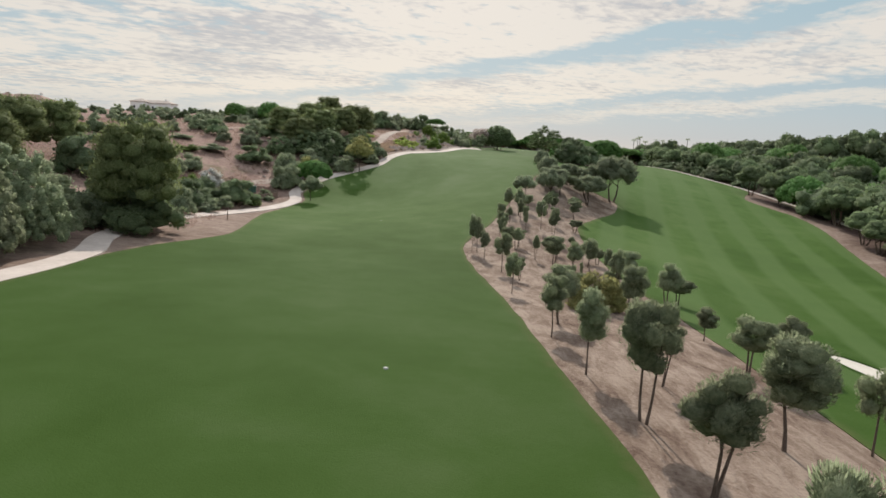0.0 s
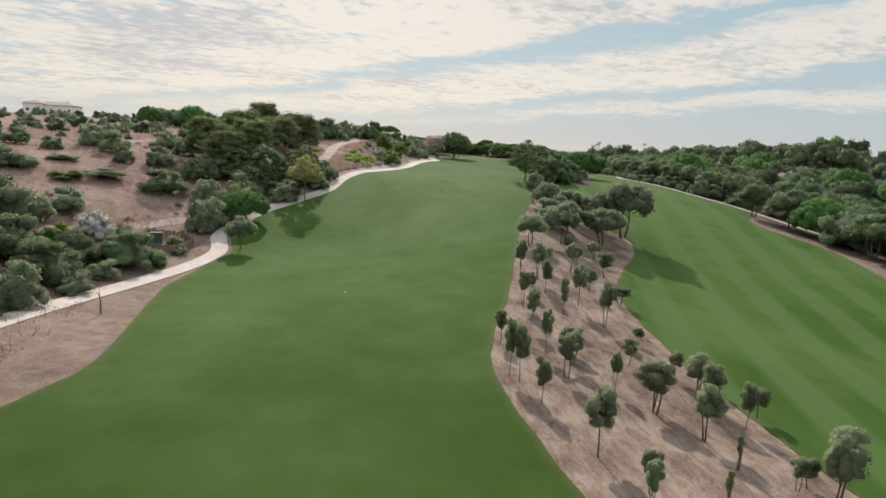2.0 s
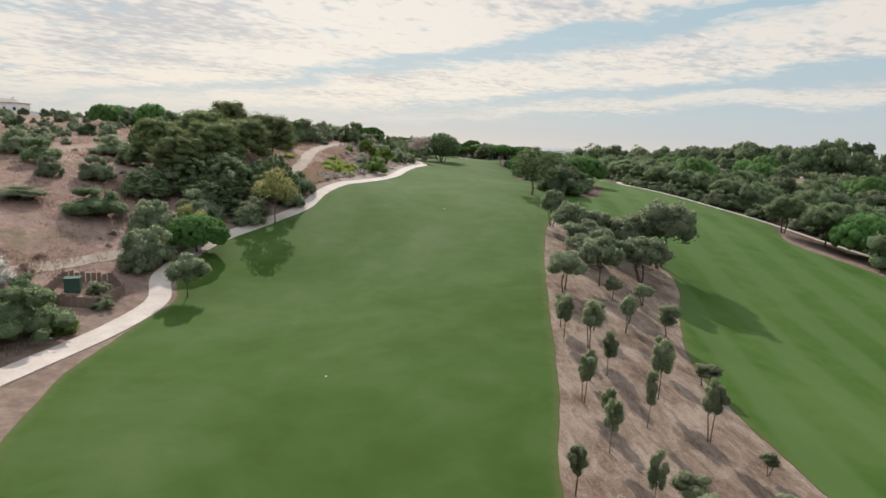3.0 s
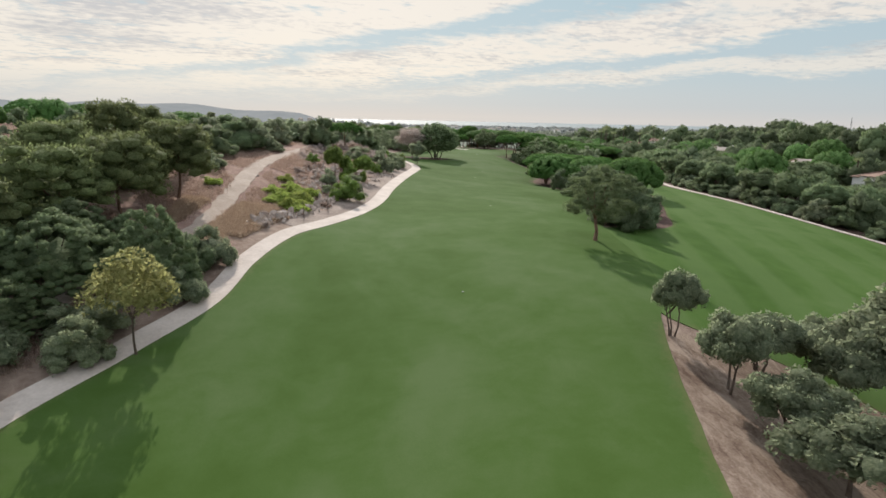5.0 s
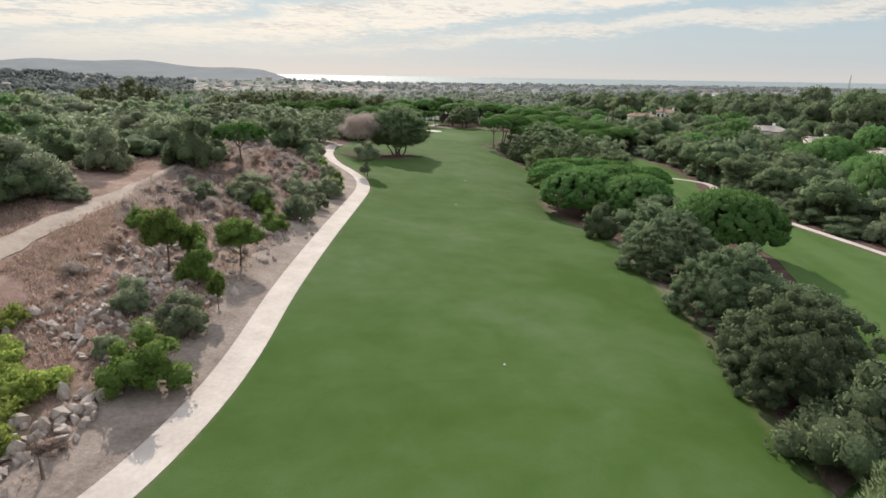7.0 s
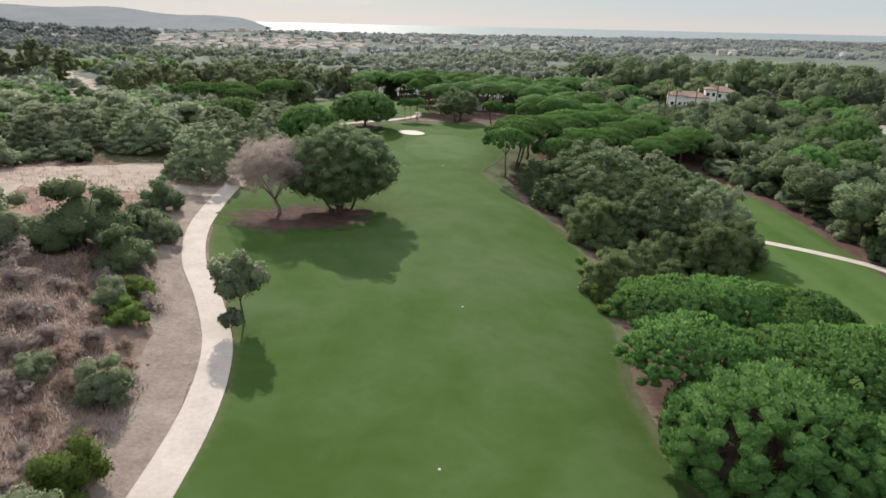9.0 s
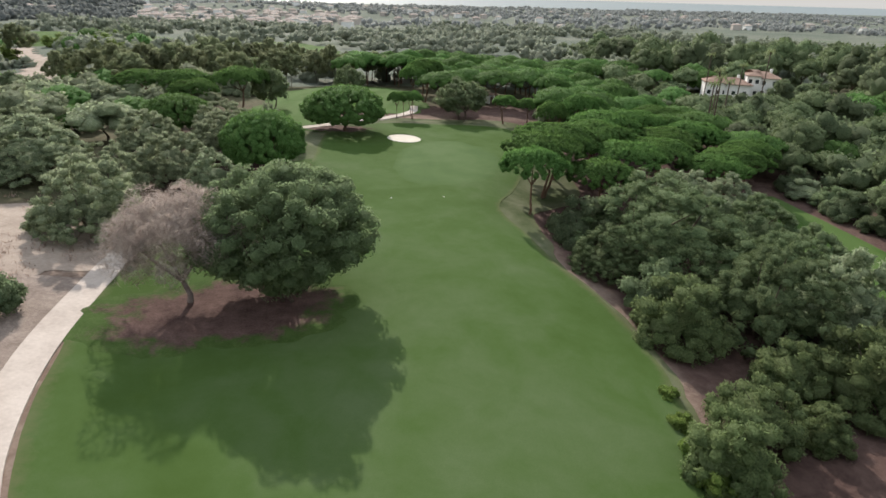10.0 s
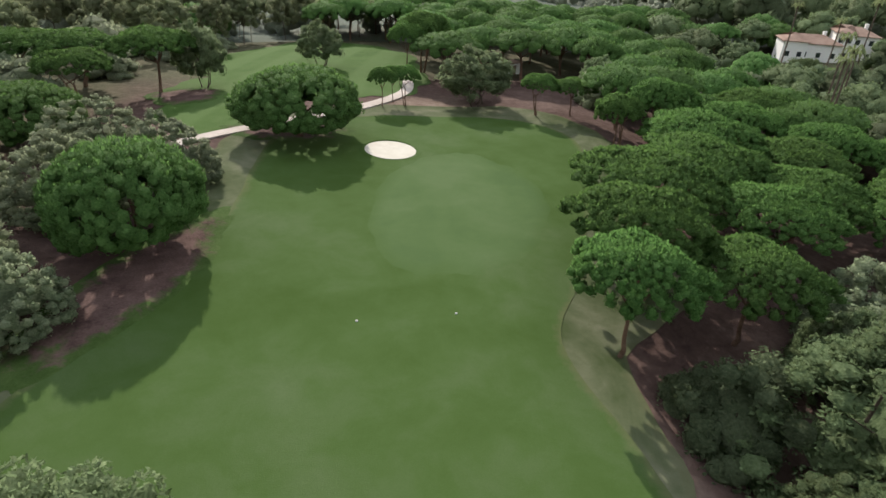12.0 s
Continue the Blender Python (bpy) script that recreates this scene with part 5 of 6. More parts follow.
row(SOFT, [(62, 305.4, 7.2, 10), (67.5, 297, 5.4, 7.5), (73, 294.6, 7.4, 10), (79, 296.5, 7, 8.5), (55.4, 288.4, 6, 7.2), (60.6, 292.4, 5.4, 7.2), (65.5, 291, 3.6, 5)], "rounded soft green olive bush beside the fairway", "bush", "bushes beside the fairway")
row(SHRUB[:1], [(53.6, 287.2, 2.2, 3), (54.2, 290.6, 1.5, 2.4), (54.9, 293.6, 1.2, 2), (56, 297.2, 0.9, 1.8), (53.6, 283.6, 2, 3)], "low bright green scrub on the fairway edge", "shrub", "scrub on the fairway edge")
row(STONE, [(57, 334.6, 9.4, 10.4), (61.5, 342.5, 9.6, 13), (68.2, 336.4, 8.6, 11.4), (77, 346, 9, 14), (67, 351, 9.4, 15.5), (76.5, 357, 9, 16), (86, 352, 9, 15), (82, 366, 9.4, 16), (93, 362, 9.4, 16), (74.5, 372.5, 8.8, 7), (84, 378.5, 10.5, 11), (95, 376, 10, 14), (104, 368, 10, 14), (100, 350, 9, 13), (106, 386, 10, 14)],
    "stone pine with a flat bright green crown beside the green", "pine tree", "stone pines beside the green")
# far side of the side fairway
row(SIDE_OLIVE, [(109, 317, 9.6, 11.5), (104.5, 301, 9.6, 12), (102, 290, 10, 13), (115, 330, 9, 11), (98, 276, 8.5, 11), (95, 262, 8, 10), (94, 248, 8.4, 10), (97, 234, 8.4, 11), (101, 218, 8, 10), (94, 181, 9.4, 11), (97.3, 171, 9.8, 11.5), (96.3, 142, 9.8, 12.5), (90, 101, 7.4, 9.5), (95, 124, 8.6, 12), (108, 183, 9, 12), (108.5, 160, 9.6, 12), (107, 148, 9.4, 12), (85.5, 112, 7, 9), (82, 100, 6.6, 8.4), (79, 90, 6.4, 8), (88.5, 121, 7.2, 9)], "olive tree on bare soil beside the side fairway", "olive tree", "olives beside the side fairway")
_edge_rng = np.random.default_rng(77)
for _k in range(44):
    _y = 112 + _k * 5.6 + _edge_rng.uniform(-1.5, 1.5)
    _x = max(edge(SIDE_RIGHT, [_y])[0] + 4.5, np.interp(_y, [96, 120, 144, 166, 190, 206, 222, 246, 262, 276, 291], [104, 101, 100, 103.2, 99.5, 93, 88.2, 86, 88, 92.5, 98.2]) + 4.2) + _edge_rng.uniform(0, 1.6)
    BUSH[(3, 0, 2, 3)[_k % 4]].plant(_x, _y, _edge_rng.uniform(3, 5.2), _edge_rng.uniform(5, 7.5), "dense green bush close behind the narrow path", "bush", "bushes along the side path")
row([WOOD_DOME[0], WOOD_BUSH[0], WOOD_DOME[1]], [(-80.7, 267.8, 8.6, 11), (-73, 262, 7.4, 10), (-66, 270, 7.8, 10), (-59, 262, 7, 9.5), (-89, 276, 8.4, 11), (-52, 276, 7, 10), (-97, 268, 7, 9), (-70, 282, 8, 11), (-46, 268, 6.8, 9.5)], "round dark tree on the brow of the hill", "tree", "trees on the brow")
# ---- woods ----
_rng = np.random.default_rng(7)
_taken = np.array([(o.location.x, o.location.y, o.scale.x) for o in scene.objects if o.type == "EMPTY" and o.children])
TRACK_LINE = np.array([(-40, 140), (-27, 164), (-22, 190), (-21, 214), (-18, 240), (-13.5, 265), (-15, 295), (-18, 318)], float)


_fine_track = np.column_stack([np.interp(np.arange(0, 7, 0.1), np.arange(8), TRACK_LINE[:, k]) for k in (0, 1)])


def from_track(x, y):
    return float(np.hypot(_fine_track[:, 0] - x, _fine_track[:, 1] - y).min())


def in_clearing(x, y, w=0.0):
    return ((x + 6) / (16 + w)) ** 2 + ((y - 325) / (9.5 + w)) ** 2 < 1


def free(x, y, w, spots, tight=0.36):
    d = np.hypot(spots[:, 0] - x, spots[:, 1] - y)
    return bool((d > (spots[:, 2] + w) * tight).all())


def scatter(n, xr, yr, size, keep, tight=0.36):
    global _taken
    out, tries = [], 0
    while len(out) < n and tries < n * 40:
        tries += 1
        x, y, w = _rng.uniform(*xr), _rng.uniform(*yr), _rng.uniform(*size)
        if not keep(x, y) or on_grass(x, y, w * 0.42) or not free(x, y, w, _taken, tight):
            continue
        out.append((x, y, w))
        _taken = np.vstack([_taken, (x, y, w)])
    return out


def axis(x, y):
    return x - (-16 + 0.155 * y)


def off_lot(x, y, gap=11.0):
    ys = [q[1] for q in LOT_LINE]
    return not ys[0] - 8 < y < ys[-1] or abs(x - float(np.interp(y, ys, [q[0] for q in LOT_LINE]))) > gap


def off_track(x, y):
    return from_track(x, y) > 6.5 and not in_clearing(x, y, 3) and x < edge(MAIN_LEFT, [min(y, 392)])[0] - 12


def in_garden(x, y):
    return math.hypot((x - 165) / 28, (y - 430) / 30) < 1 or any(math.hypot((x - a) / 12, (y - b) / 15) < 1 for a, b in ((164, 348), (159, 318), (163, 295)))


# right-hand wood
for i, (x, y, w) in enumerate(scatter(260, (70, 190), (70, 470), (9, 15), lambda x, y: edge(SIDE_RIGHT, [min(y, 350)])[0] + 8 < x < edge(SIDE_RIGHT, [min(y, 350)])[0] + 75 and math.hypot((x - 143) / 22, (y - 243) / 22) > 1 and not in_garden(x, y), 0.3)):
    p, name = [(WOOD_BUSH[0], "dense green bush in the wood"), (WOOD_OLIVE[0], "spreading olive in the wood"), (WOOD_DOME[i % 2], "bright green pine in the wood"), (WOOD_BUSH[0], "large green bush in the wood"), (WOOD_DARK[i % 2], "dark green tree in the wood")][i % 5]
    p.plant(x, y, w * _rng.uniform(0.62, 0.85), w, name, "tree", "trees of the wood")
# tall dark trees on the rise beyond the wood
for i, (x, y, w) in enumerate(scatter(34, (125, 225), (285, 430), (10, 14), lambda x, y: x > 118 + (y - 285) * 0.1 and not in_garden(x, y) and math.hypot(x - 172, y - 440) > 26, 0.3)):
    WOOD_DARK[i % 2].plant(x, y, w * _rng.uniform(0.95, 1.25), w, "tall dark tree on the rise beyond the wood", "tree", "tall trees of the wood")
for i, (x, y, w) in enumerate(scatter(60, (165, 275), (380, 590), (11, 16), lambda x, y: not in_garden(x, y) and math.hypot(x - 176, y - 445) > 24, 0.34)):
    (WOOD_DARK[i % 2], WOOD_DARK[0], WOOD_OLIVE[0])[i % 3].plant(x, y, w * _rng.uniform(0.85, 1.15), w, "tall dark tree on the skyline of the rise", "tree", "tall trees of the wood")
# umbrella pines behind the green
for i, (x, y, w) in enumerate(scatter(90, (40, 150), (402, 510), (10, 15), lambda x, y: (x > 60 or y > 466) and not (x < 92 and y < 412) and not in_garden(x, y), 0.3)):
    WOOD_STONE[i % 2].plant(x, y, _rng.uniform(8.5, 11), w, "stone pine with a flat crown in the grove", "pine tree", "stone pine grove")
for i, (x, y, w) in enumerate(scatter(34, (66, 124), (344, 402), (11, 15.5), lambda x, y: x > edge(ROUGH_R, [min(y, 398)])[0] + (12 if y < 352 else 5) and not (54 < x < 92 and y > 388), 0.3)):
    (STONE if y < 358 else WOOD_STONE)[i % 2].plant(x, y, _rng.uniform(8.2, 10.2), w, "stone pine with a broad crown in a close canopy", "pine tree", "stone pines beside the green")
# tall gum trees beyond the wood
for _x, _y, _h in ((-16, 431, 13), (-5, 443, 14), (8, 444, 13), (-28, 436, 13), (0, 456, 14), (20, 466, 13), (30, 474, 12), (40, 472, 11), (50, 480, 12), (-22, 465, 14), (-14, 472, 15), (-5, 490, 17), (1, 500, 16), (13, 506, 16), (-30, 470, 12), (7, 496, 14), (22, 512, 14), (-108, 556, 24), (-118, 548, 20), (-100, 572, 18), (-128, 470, 16), (-112, 440, 14), (-95, 452, 15)):
    GUM[int(_h) % 2].plant(_x, _y, _h, _h * 0.8, "tall olive-brown gum tree with an open crown", "tree", "gum trees beyond the wood")
for i, (x, y, w) in enumerate(scatter(46, (-60, 46), (442, 520), (6, 9), lambda x, y: math.hypot((x - 38) / 24, (y - 432) / 35) > 1 and y > 446 - 0.1 * x and off_lot(x, y), 0.3)):
    GUM[i % 2].plant(x, y, w * _rng.uniform(1.3, 1.8), w, "gum tree in a close belt behind the lawn", "tree", "gum trees beyond the wood")
for i, (x, y, w) in enumerate(scatter(30, (-50, 40), (434, 462), (5, 9), lambda x, y: math.hypot((x - 38) / 24, (y - 432) / 35) > 1.04, 0.3)):
    WOOD_BUSH[i % 3].plant(x, y, w * _rng.uniform(0.5, 0.75), w, "dark bush under the gum trees", "bush", "bushes under the gum trees")
for i, (x, y, w) in enumerate(scatter(30, (-150, -50), (500, 700), (9, 17), lambda x, y: off_lot(x, y) and -0.26 * y < x < -0.1 * y, 0.34)):
    (SHRUB[0], WOOD_DOME[i % 2], SHRUB[1])[i % 3].plant(x, y, w * _rng.uniform(0.5, 0.75), w, "bright green bushy tree beside the dirt road", "tree", "trees beside the dirt road")
# left-hand hillside scrub and wood
for i, (x, y, w) in enumerate(scatter(150, (-150, -16), (195, 345), (4.5, 9), lambda x, y: off_track(x, y) and x > -62 - (y - 195) * 0.1, 0.4)):
    WOOD_BUSH[i % 3].plant(x, y, w * _rng.uniform(0.5, 0.7), w, "round bush in the hillside scrub", "bush", "hillside scrub")
for i, (x, y, w) in enumerate(scatter(150, (-160, -42), (100, 325), (2.2, 5.5), lambda x, y: math.hypot((x + 156.5) / 15, (y - 314) / 11) > 1, 0.75)):
    WOOD_BUSH[i % 3].plant(x, y, w * _rng.uniform(0.6, 0.75), w, "small round bush on the parched hillside", "bush", "bushes on the hillside")
for i, (x, y, w) in enumerate(scatter(150, (-120, 30), (325, 475), (9, 15), lambda x, y: (x < 14 or (y > 455 and x < 20)) and not in_clearing(x, y, 4) and not (x > -4 and y < 385) and not (x > 6 and y < 432) and off_lot(x, y), 0.38)):
    (WOOD_BUSH[1], WOOD_DOME[i % 2], WOOD_OLIVE[1], WOOD_BUSH[1 + i % 2])[i % 4].plant(x, y, w * _rng.uniform(0.45, 0.65), w, "tree in the wood beyond the scrub", "tree", "trees beyond the scrub")
for i, (x, y, w) in enumerate(scatter(60, (-16, 5), (176, 300), (1.4, 3.2), lambda x, y: x < edge(MAIN_LEFT, [y])[0] - 5.5 and from_track(x, y) > 3.2 and not (-17 < x < -10 and 184 < y < 203), 0.42)):
    DRY[i % 2].plant(x, y, w * _rng.uniform(0.35, 0.6), w, "dry reddish-brown bush on the bank", "bush", "dry bushes on the bank")
for i, (x, y, w) in enumerate(scatter(70, (-13, 9), (232, 300), (1.6, 4.2), lambda x, y: x < edge(MAIN_LEFT, [y])[0] - 6.2 and from_track(x, y) > 2.6, 0.36)):
    DRY[0 if i % 3 == 0 else 1].plant(x, y, w * _rng.uniform(0.4, 0.6), w, "grey-mauve dry bush among the grass", "bush", "dry bushes on the bank")
for i, (x, y, w) in enumerate(scatter(30, (-70, -24), (112, 240), (1.2, 2.8), lambda x, y: from_track(x, y) > 3.2 and x < edge(MAIN_LEFT, [y])[0] - 6 and not (-43 < x < -32 and 110 < y < 123), 0.5)):
    DRY[i % 2].plant(x, y, w * _rng.uniform(0.3, 0.5), w, "low parched reddish bush on the slope", "bush", "dry bushes on the slope")
for i in range(26):
    CYPRESS[0].plant(136.5 + 1.2 * math.sin(i), 262 + i * 2.9, 7.5 + 1.5 * math.sin(i * 2.2), 3.0, "dark cypress in a close hedge row", "cypress", "cypress hedge")


def far_wood(name, count, xr, yr, size, seed, mat, keep, label, clumps=6, high=0.75):
    """Woods too far to count: many small crowns in one mesh."""
    rng = np.random.default_rng(seed)
    makes = []
    for k in range(6):
        C, R = crown_points(rng, clumps, "mound" if k % 2 else "wide")
        makes.append(clump_geometry(rng, C * np.array([1, 1, high]), R * 1.35, 0.12, 10, 1, False, 0.85, 0.9, 0.36))
    V, F, N, off = [], [], [], 0
    x, y = rng.uniform(*xr, count * 3), rng.uniform(*yr, count * 3)
    ok = [i for i in range(len(x)) if keep(x[i], y[i])][:count]
    z = height(x[ok], y[ok])
    for j, i in enumerate(ok):
        w = rng.uniform(*size)
        v, f, nn = makes[j % 6]
        a = rng.uniform(0, 6.28)
        c, s = math.cos(a), math.sin(a)
        q = v * np.array([w, w, w * rng.uniform(0.75, 1.25)])
        V.append(np.stack([q[:, 0] * c - q[:, 1] * s + x[i], q[:, 0] * s + q[:, 1] * c + y[i], q[:, 2] + z[j] - 0.3], 1))
        N.append(np.stack([nn[:, 0] * c - nn[:, 1] * s, nn[:, 0] * s + nn[:, 1] * c, nn[:, 2]], 1))
        F.append(f + off)
        off += len(v)
    ob = new(name, fast_mesh(name, np.vstack(V), np.vstack(F), mat, np.vstack(N)))
    return tagged(ob, label, "wood", kind="stuff")


def on_far_lawn(x, y):
    return any(math.hypot((x - a) / c, (y - b) / d) < 1.05 for a, b, c, d in ((-105, 700, 38, 46), (-160, 745, 30, 30), (18, 632, 26, 40)))


def clear_of_near(x, y):
    return not on_grass(x, y, 4) and bool((np.hypot(_taken[:, 0] - x, _taken[:, 1] - y) > 5).all())


far_wood("wood_right", 800, (120, 420), (60, 640), (8, 15), 11, LEAF_DARK, lambda x, y: axis(x, y) > 95 and math.hypot((x - 148) / 20, (y - 249) / 18) > 1 and clear_of_near(x, y) and not in_garden(x, y) and math.hypot(x - 172, y - 440) > 26, "mixed green wood on the far slope")
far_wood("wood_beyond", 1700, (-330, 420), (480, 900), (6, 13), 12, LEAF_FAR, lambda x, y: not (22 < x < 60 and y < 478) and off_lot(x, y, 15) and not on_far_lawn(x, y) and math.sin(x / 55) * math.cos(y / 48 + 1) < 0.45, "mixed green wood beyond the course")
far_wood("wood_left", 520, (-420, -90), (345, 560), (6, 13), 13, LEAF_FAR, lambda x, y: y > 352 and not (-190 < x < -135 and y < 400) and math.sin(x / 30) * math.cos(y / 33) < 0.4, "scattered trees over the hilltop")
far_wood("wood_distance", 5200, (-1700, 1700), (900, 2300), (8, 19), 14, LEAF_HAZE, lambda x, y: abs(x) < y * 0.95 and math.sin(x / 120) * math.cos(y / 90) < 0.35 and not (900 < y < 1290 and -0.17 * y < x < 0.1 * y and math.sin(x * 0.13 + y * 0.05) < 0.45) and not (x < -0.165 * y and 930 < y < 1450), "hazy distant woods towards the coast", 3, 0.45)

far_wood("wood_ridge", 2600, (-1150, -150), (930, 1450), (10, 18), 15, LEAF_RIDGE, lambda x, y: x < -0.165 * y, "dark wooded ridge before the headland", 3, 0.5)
# ---- houses ----


def box(cx, cy, cz, sx, sy, sz):
    v = [(cx + i * sx / 2, cy + j * sy / 2, cz + k * sz) for k in (0, 1) for j in (-1, 1) for i in (-1, 1)]
    return np.array(v), [(0, 2, 3, 1), (4, 5, 7, 6), (0, 1, 5, 4), (2, 6, 7, 3), (0, 4, 6, 2), (1, 3, 7, 5)]


def villa(x, y, turn, w, d, h, roof_mat, label, storeys=1, wings=True, group=""):
    """Rendered villa with hipped roofs, windows and a chimney."""
    top = new("villa")
    top.matrix_basis = pose(x, y, ground_z(x, y) - 0.3, 0, 0, turn)
    parts = [(0, 0, w, d, h)] + ([(-w * 0.36, -d * 0.28, w * 0.42, d * 0.9, h * 1.12)] if wings else [])
    for px, py, pw, pd, ph in parts:
        v, f = box(px, py, 0, pw, pd, ph)
        mesh_object("wall", v, f, WHITE_WALL, top, False)
        e, rh = 0.5, pd * 0.2
        rv = [(px - pw / 2 - e, py - pd / 2 - e, ph), (px + pw / 2 + e, py - pd / 2 - e, ph), (px + pw / 2 + e, py + pd / 2 + e, ph), (px - pw / 2 - e, py + pd / 2 + e, ph),
              (px - pw / 2 + pd * 0.45, py, ph + rh), (px + pw / 2 - pd * 0.45, py, ph + rh)]
        rv += [(q[0], q[1], ph - 0.18) for q in rv[:4]]
        mesh_object("roof", rv, [(0, 1, 5, 4), (1, 2, 5), (2, 3, 4, 5), (3, 0, 4), (6, 7, 1, 0), (7, 8, 2, 1), (8, 9, 3, 2), (9, 6, 0, 3), (9, 8, 7, 6)], roof_mat, top, False)
        for s in range(storeys):
            for k in range(max(2, int(pw / 3.2))):
                wx = px - pw / 2 + (k + 0.5) * pw / max(2, int(pw / 3.2))
                wz = ph * (s + 0.32) / storeys
                win = mesh_object("window", *box(wx, py - pd / 2 + 0.02, wz, 1.1, 0.12, 1.3), DARK_GLASS, top, False)
                mesh_object("window_frame", *box(wx, py - pd / 2 + 0.03, wz - 0.12, 1.4, 0.1, 0.12), WHITE_WALL, win, False)
    v, f = box(w * 0.25, d * 0.15, h, 0.8, 0.8, d * 0.28)
    mesh_object("chimney", v, f, WHITE_WALL, top, False)
    return tagged(top, label, "house", group)


villa(-156.5, 317, 0, 19, 8, 4.6, PALE_ROOF, "white villa with a pale hipped roof on the hilltop")
villa(-166, 234, 10, 16, 10, 4.2, ROOF, "villa with a clay roof behind the pines")
villa(166, 302, -20, 12, 9, 3.4, PALE_ROOF, "white bungalow behind the cypress hedge")
villa(156, 258, 12, 15, 9, 4.2, ROOF, "villa with a clay tile roof among the trees")
villa(167, 355, -8, 15, 9, 5.2, PALE_ROOF, "white villa with a pale roof in the wood")
villa(162, 325, -12, 13, 9, 4.6, PALE_ROOF, "small white villa in the wood")
villa(170.5, 449, -26, 14, 9, 5.2, ROOF, "low white villa with a brown tiled roof and garden")
villa(183.5, 448, -30, 10, 9, 6.8, ROOF, "white two-storey villa behind a garden", 2)
_vr = np.random.default_rng(5)


def far_house(x, y, turn, w, d, h, roof_mat):
    """A house of the far town: body, hipped roof, chimney."""
    top = new("town_house")
    top.matrix_basis = pose(x, y, ground_z(x, y) - 0.5, 0, 0, turn)
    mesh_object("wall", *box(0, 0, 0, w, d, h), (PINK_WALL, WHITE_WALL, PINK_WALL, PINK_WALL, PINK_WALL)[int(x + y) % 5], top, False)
    v = [(-w / 2 - 0.5, -d / 2 - 0.5, h), (w / 2 + 0.5, -d / 2 - 0.5, h), (w / 2 + 0.5, d / 2 + 0.5, h), (-w / 2 - 0.5, d / 2 + 0.5, h), (-w * 0.22, 0, h + d * 0.22), (w * 0.22, 0, h + d * 0.22)]
    mesh_object("roof", v, [(0, 1, 5, 4), (1, 2, 5), (2, 3, 4, 5), (3, 0, 4), (3, 2, 1, 0)], roof_mat, top, False)
    mesh_object("chimney", *box(w * 0.2, d * 0.1, h, 1.0, 1.0, d * 0.26), WHITE_WALL, top, False)
    return tagged(top, "distant pale house with a tiled roof", "house", "houses of the far town")


for i in range(250):
    y = _vr.uniform(900, 1270)
    x = y * _vr.uniform(-0.16, 0.09)
    if i >= 170:
        x, y = _vr.uniform(-420, 330), _vr.uniform(1000, 1900)
    if i >= 210:
        x, y = _vr.uniform(200, 1000), _vr.uniform(900, 1700)
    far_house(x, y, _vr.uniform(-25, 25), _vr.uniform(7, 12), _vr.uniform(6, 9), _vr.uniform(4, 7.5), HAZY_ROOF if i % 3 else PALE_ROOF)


def hedge(line, h, w, label):
    """Clipped hedge along a line, built from close leafy clumps."""
    rng = np.random.default_rng(len(label))
    pts = np.array(line, float)
    s = np.r_[0, np.cumsum(np.hypot(*np.diff(pts, axis=0).T))]
    at = np.arange(0, s[-1], w * 0.34)
    x, y = np.interp(at, s, pts[:, 0]), np.interp(at, s, pts[:, 1])
    z = height(x, y)
    C = [(a + rng.normal() * 0.12, b + rng.normal() * 0.12, c + k * h) for a, b, c in zip(x, y, z) for k in (0.28, 0.72)]
    V, F, N = clump_geometry(rng, np.array(C), np.full(len(C), w * 0.5), 0.4, 22, 1, False, 0.92, 1.0, 0.36)
    top = new("hedge")
    crown = new("foliage", fast_mesh("foliage", V, F, LEAF_FRESH, N))
    crown.parent = top
    return tagged(top, label, "hedge", "garden hedges")


hedge([(147.5, 430), (146, 414), (143, 394), (150, 380)], 2.2, 2.4, "long clipped green hedge bounding the villa garden")
hedge([(150, 431), (160, 426), (172, 421), (182, 417)], 1.8, 2.0, "dark clipped hedge below the villa lawn")
hedge([(160, 441), (165, 438.5)], 1.4, 2.6, "rounded clipped hedge beside the villa wall")

# ---- small things ----


def lumpy(seed, level=2):
    """An angular boulder of unit size."""
    rng = np.random.default_rng(seed)
    base, tris = ico(level)
    cut = unit(rng, 9)
    v = base.copy()
    for c in cut:
        d = v @ c
        v = np.where((d > 0.62)[:, None], v - np.outer(d - 0.62, c), v)
    v = v * rng.uniform(0.7, 1.15, 3) + rng.normal(size=v.shape) * 0.02
    me = fast_mesh("rock", v, tris, ROCK)
    me.polygons.foreach_set("use_smooth", [False] * len(me.polygons))
    return me


ROCKS = [lumpy(200 + i, 2 if i < 4 else 1) for i in range(8)]
_rr = np.random.default_rng(21)


def rock_bank(name, line, count, spread, size, label):
    """Tumbled stones along a line of the bank, each a piece of its own."""
    top = new(name)
    pts = np.array(line, float)
    for i in range(count):
        k = _rr.uniform(0, len(pts) - 1)
        j = int(k)
        p = pts[j] + (pts[j + 1] - pts[j]) * (k - j) + _rr.normal(size=2) * spread
        s = _rr.uniform(*size) * (0.7 if _rr.uniform() < 0.5 else 1.1)
        ob = new("rock", ROCKS[i % 8])
        ob.matrix_basis = pose(p[0], p[1], ground_z(*p) + s * 0.22, *_rr.uniform(0, 360, 3)) @ Matrix.Diagonal((s, s * 0.8, s * 0.6, 1))
        ob.parent = top
    return tagged(top, label, "rocks")


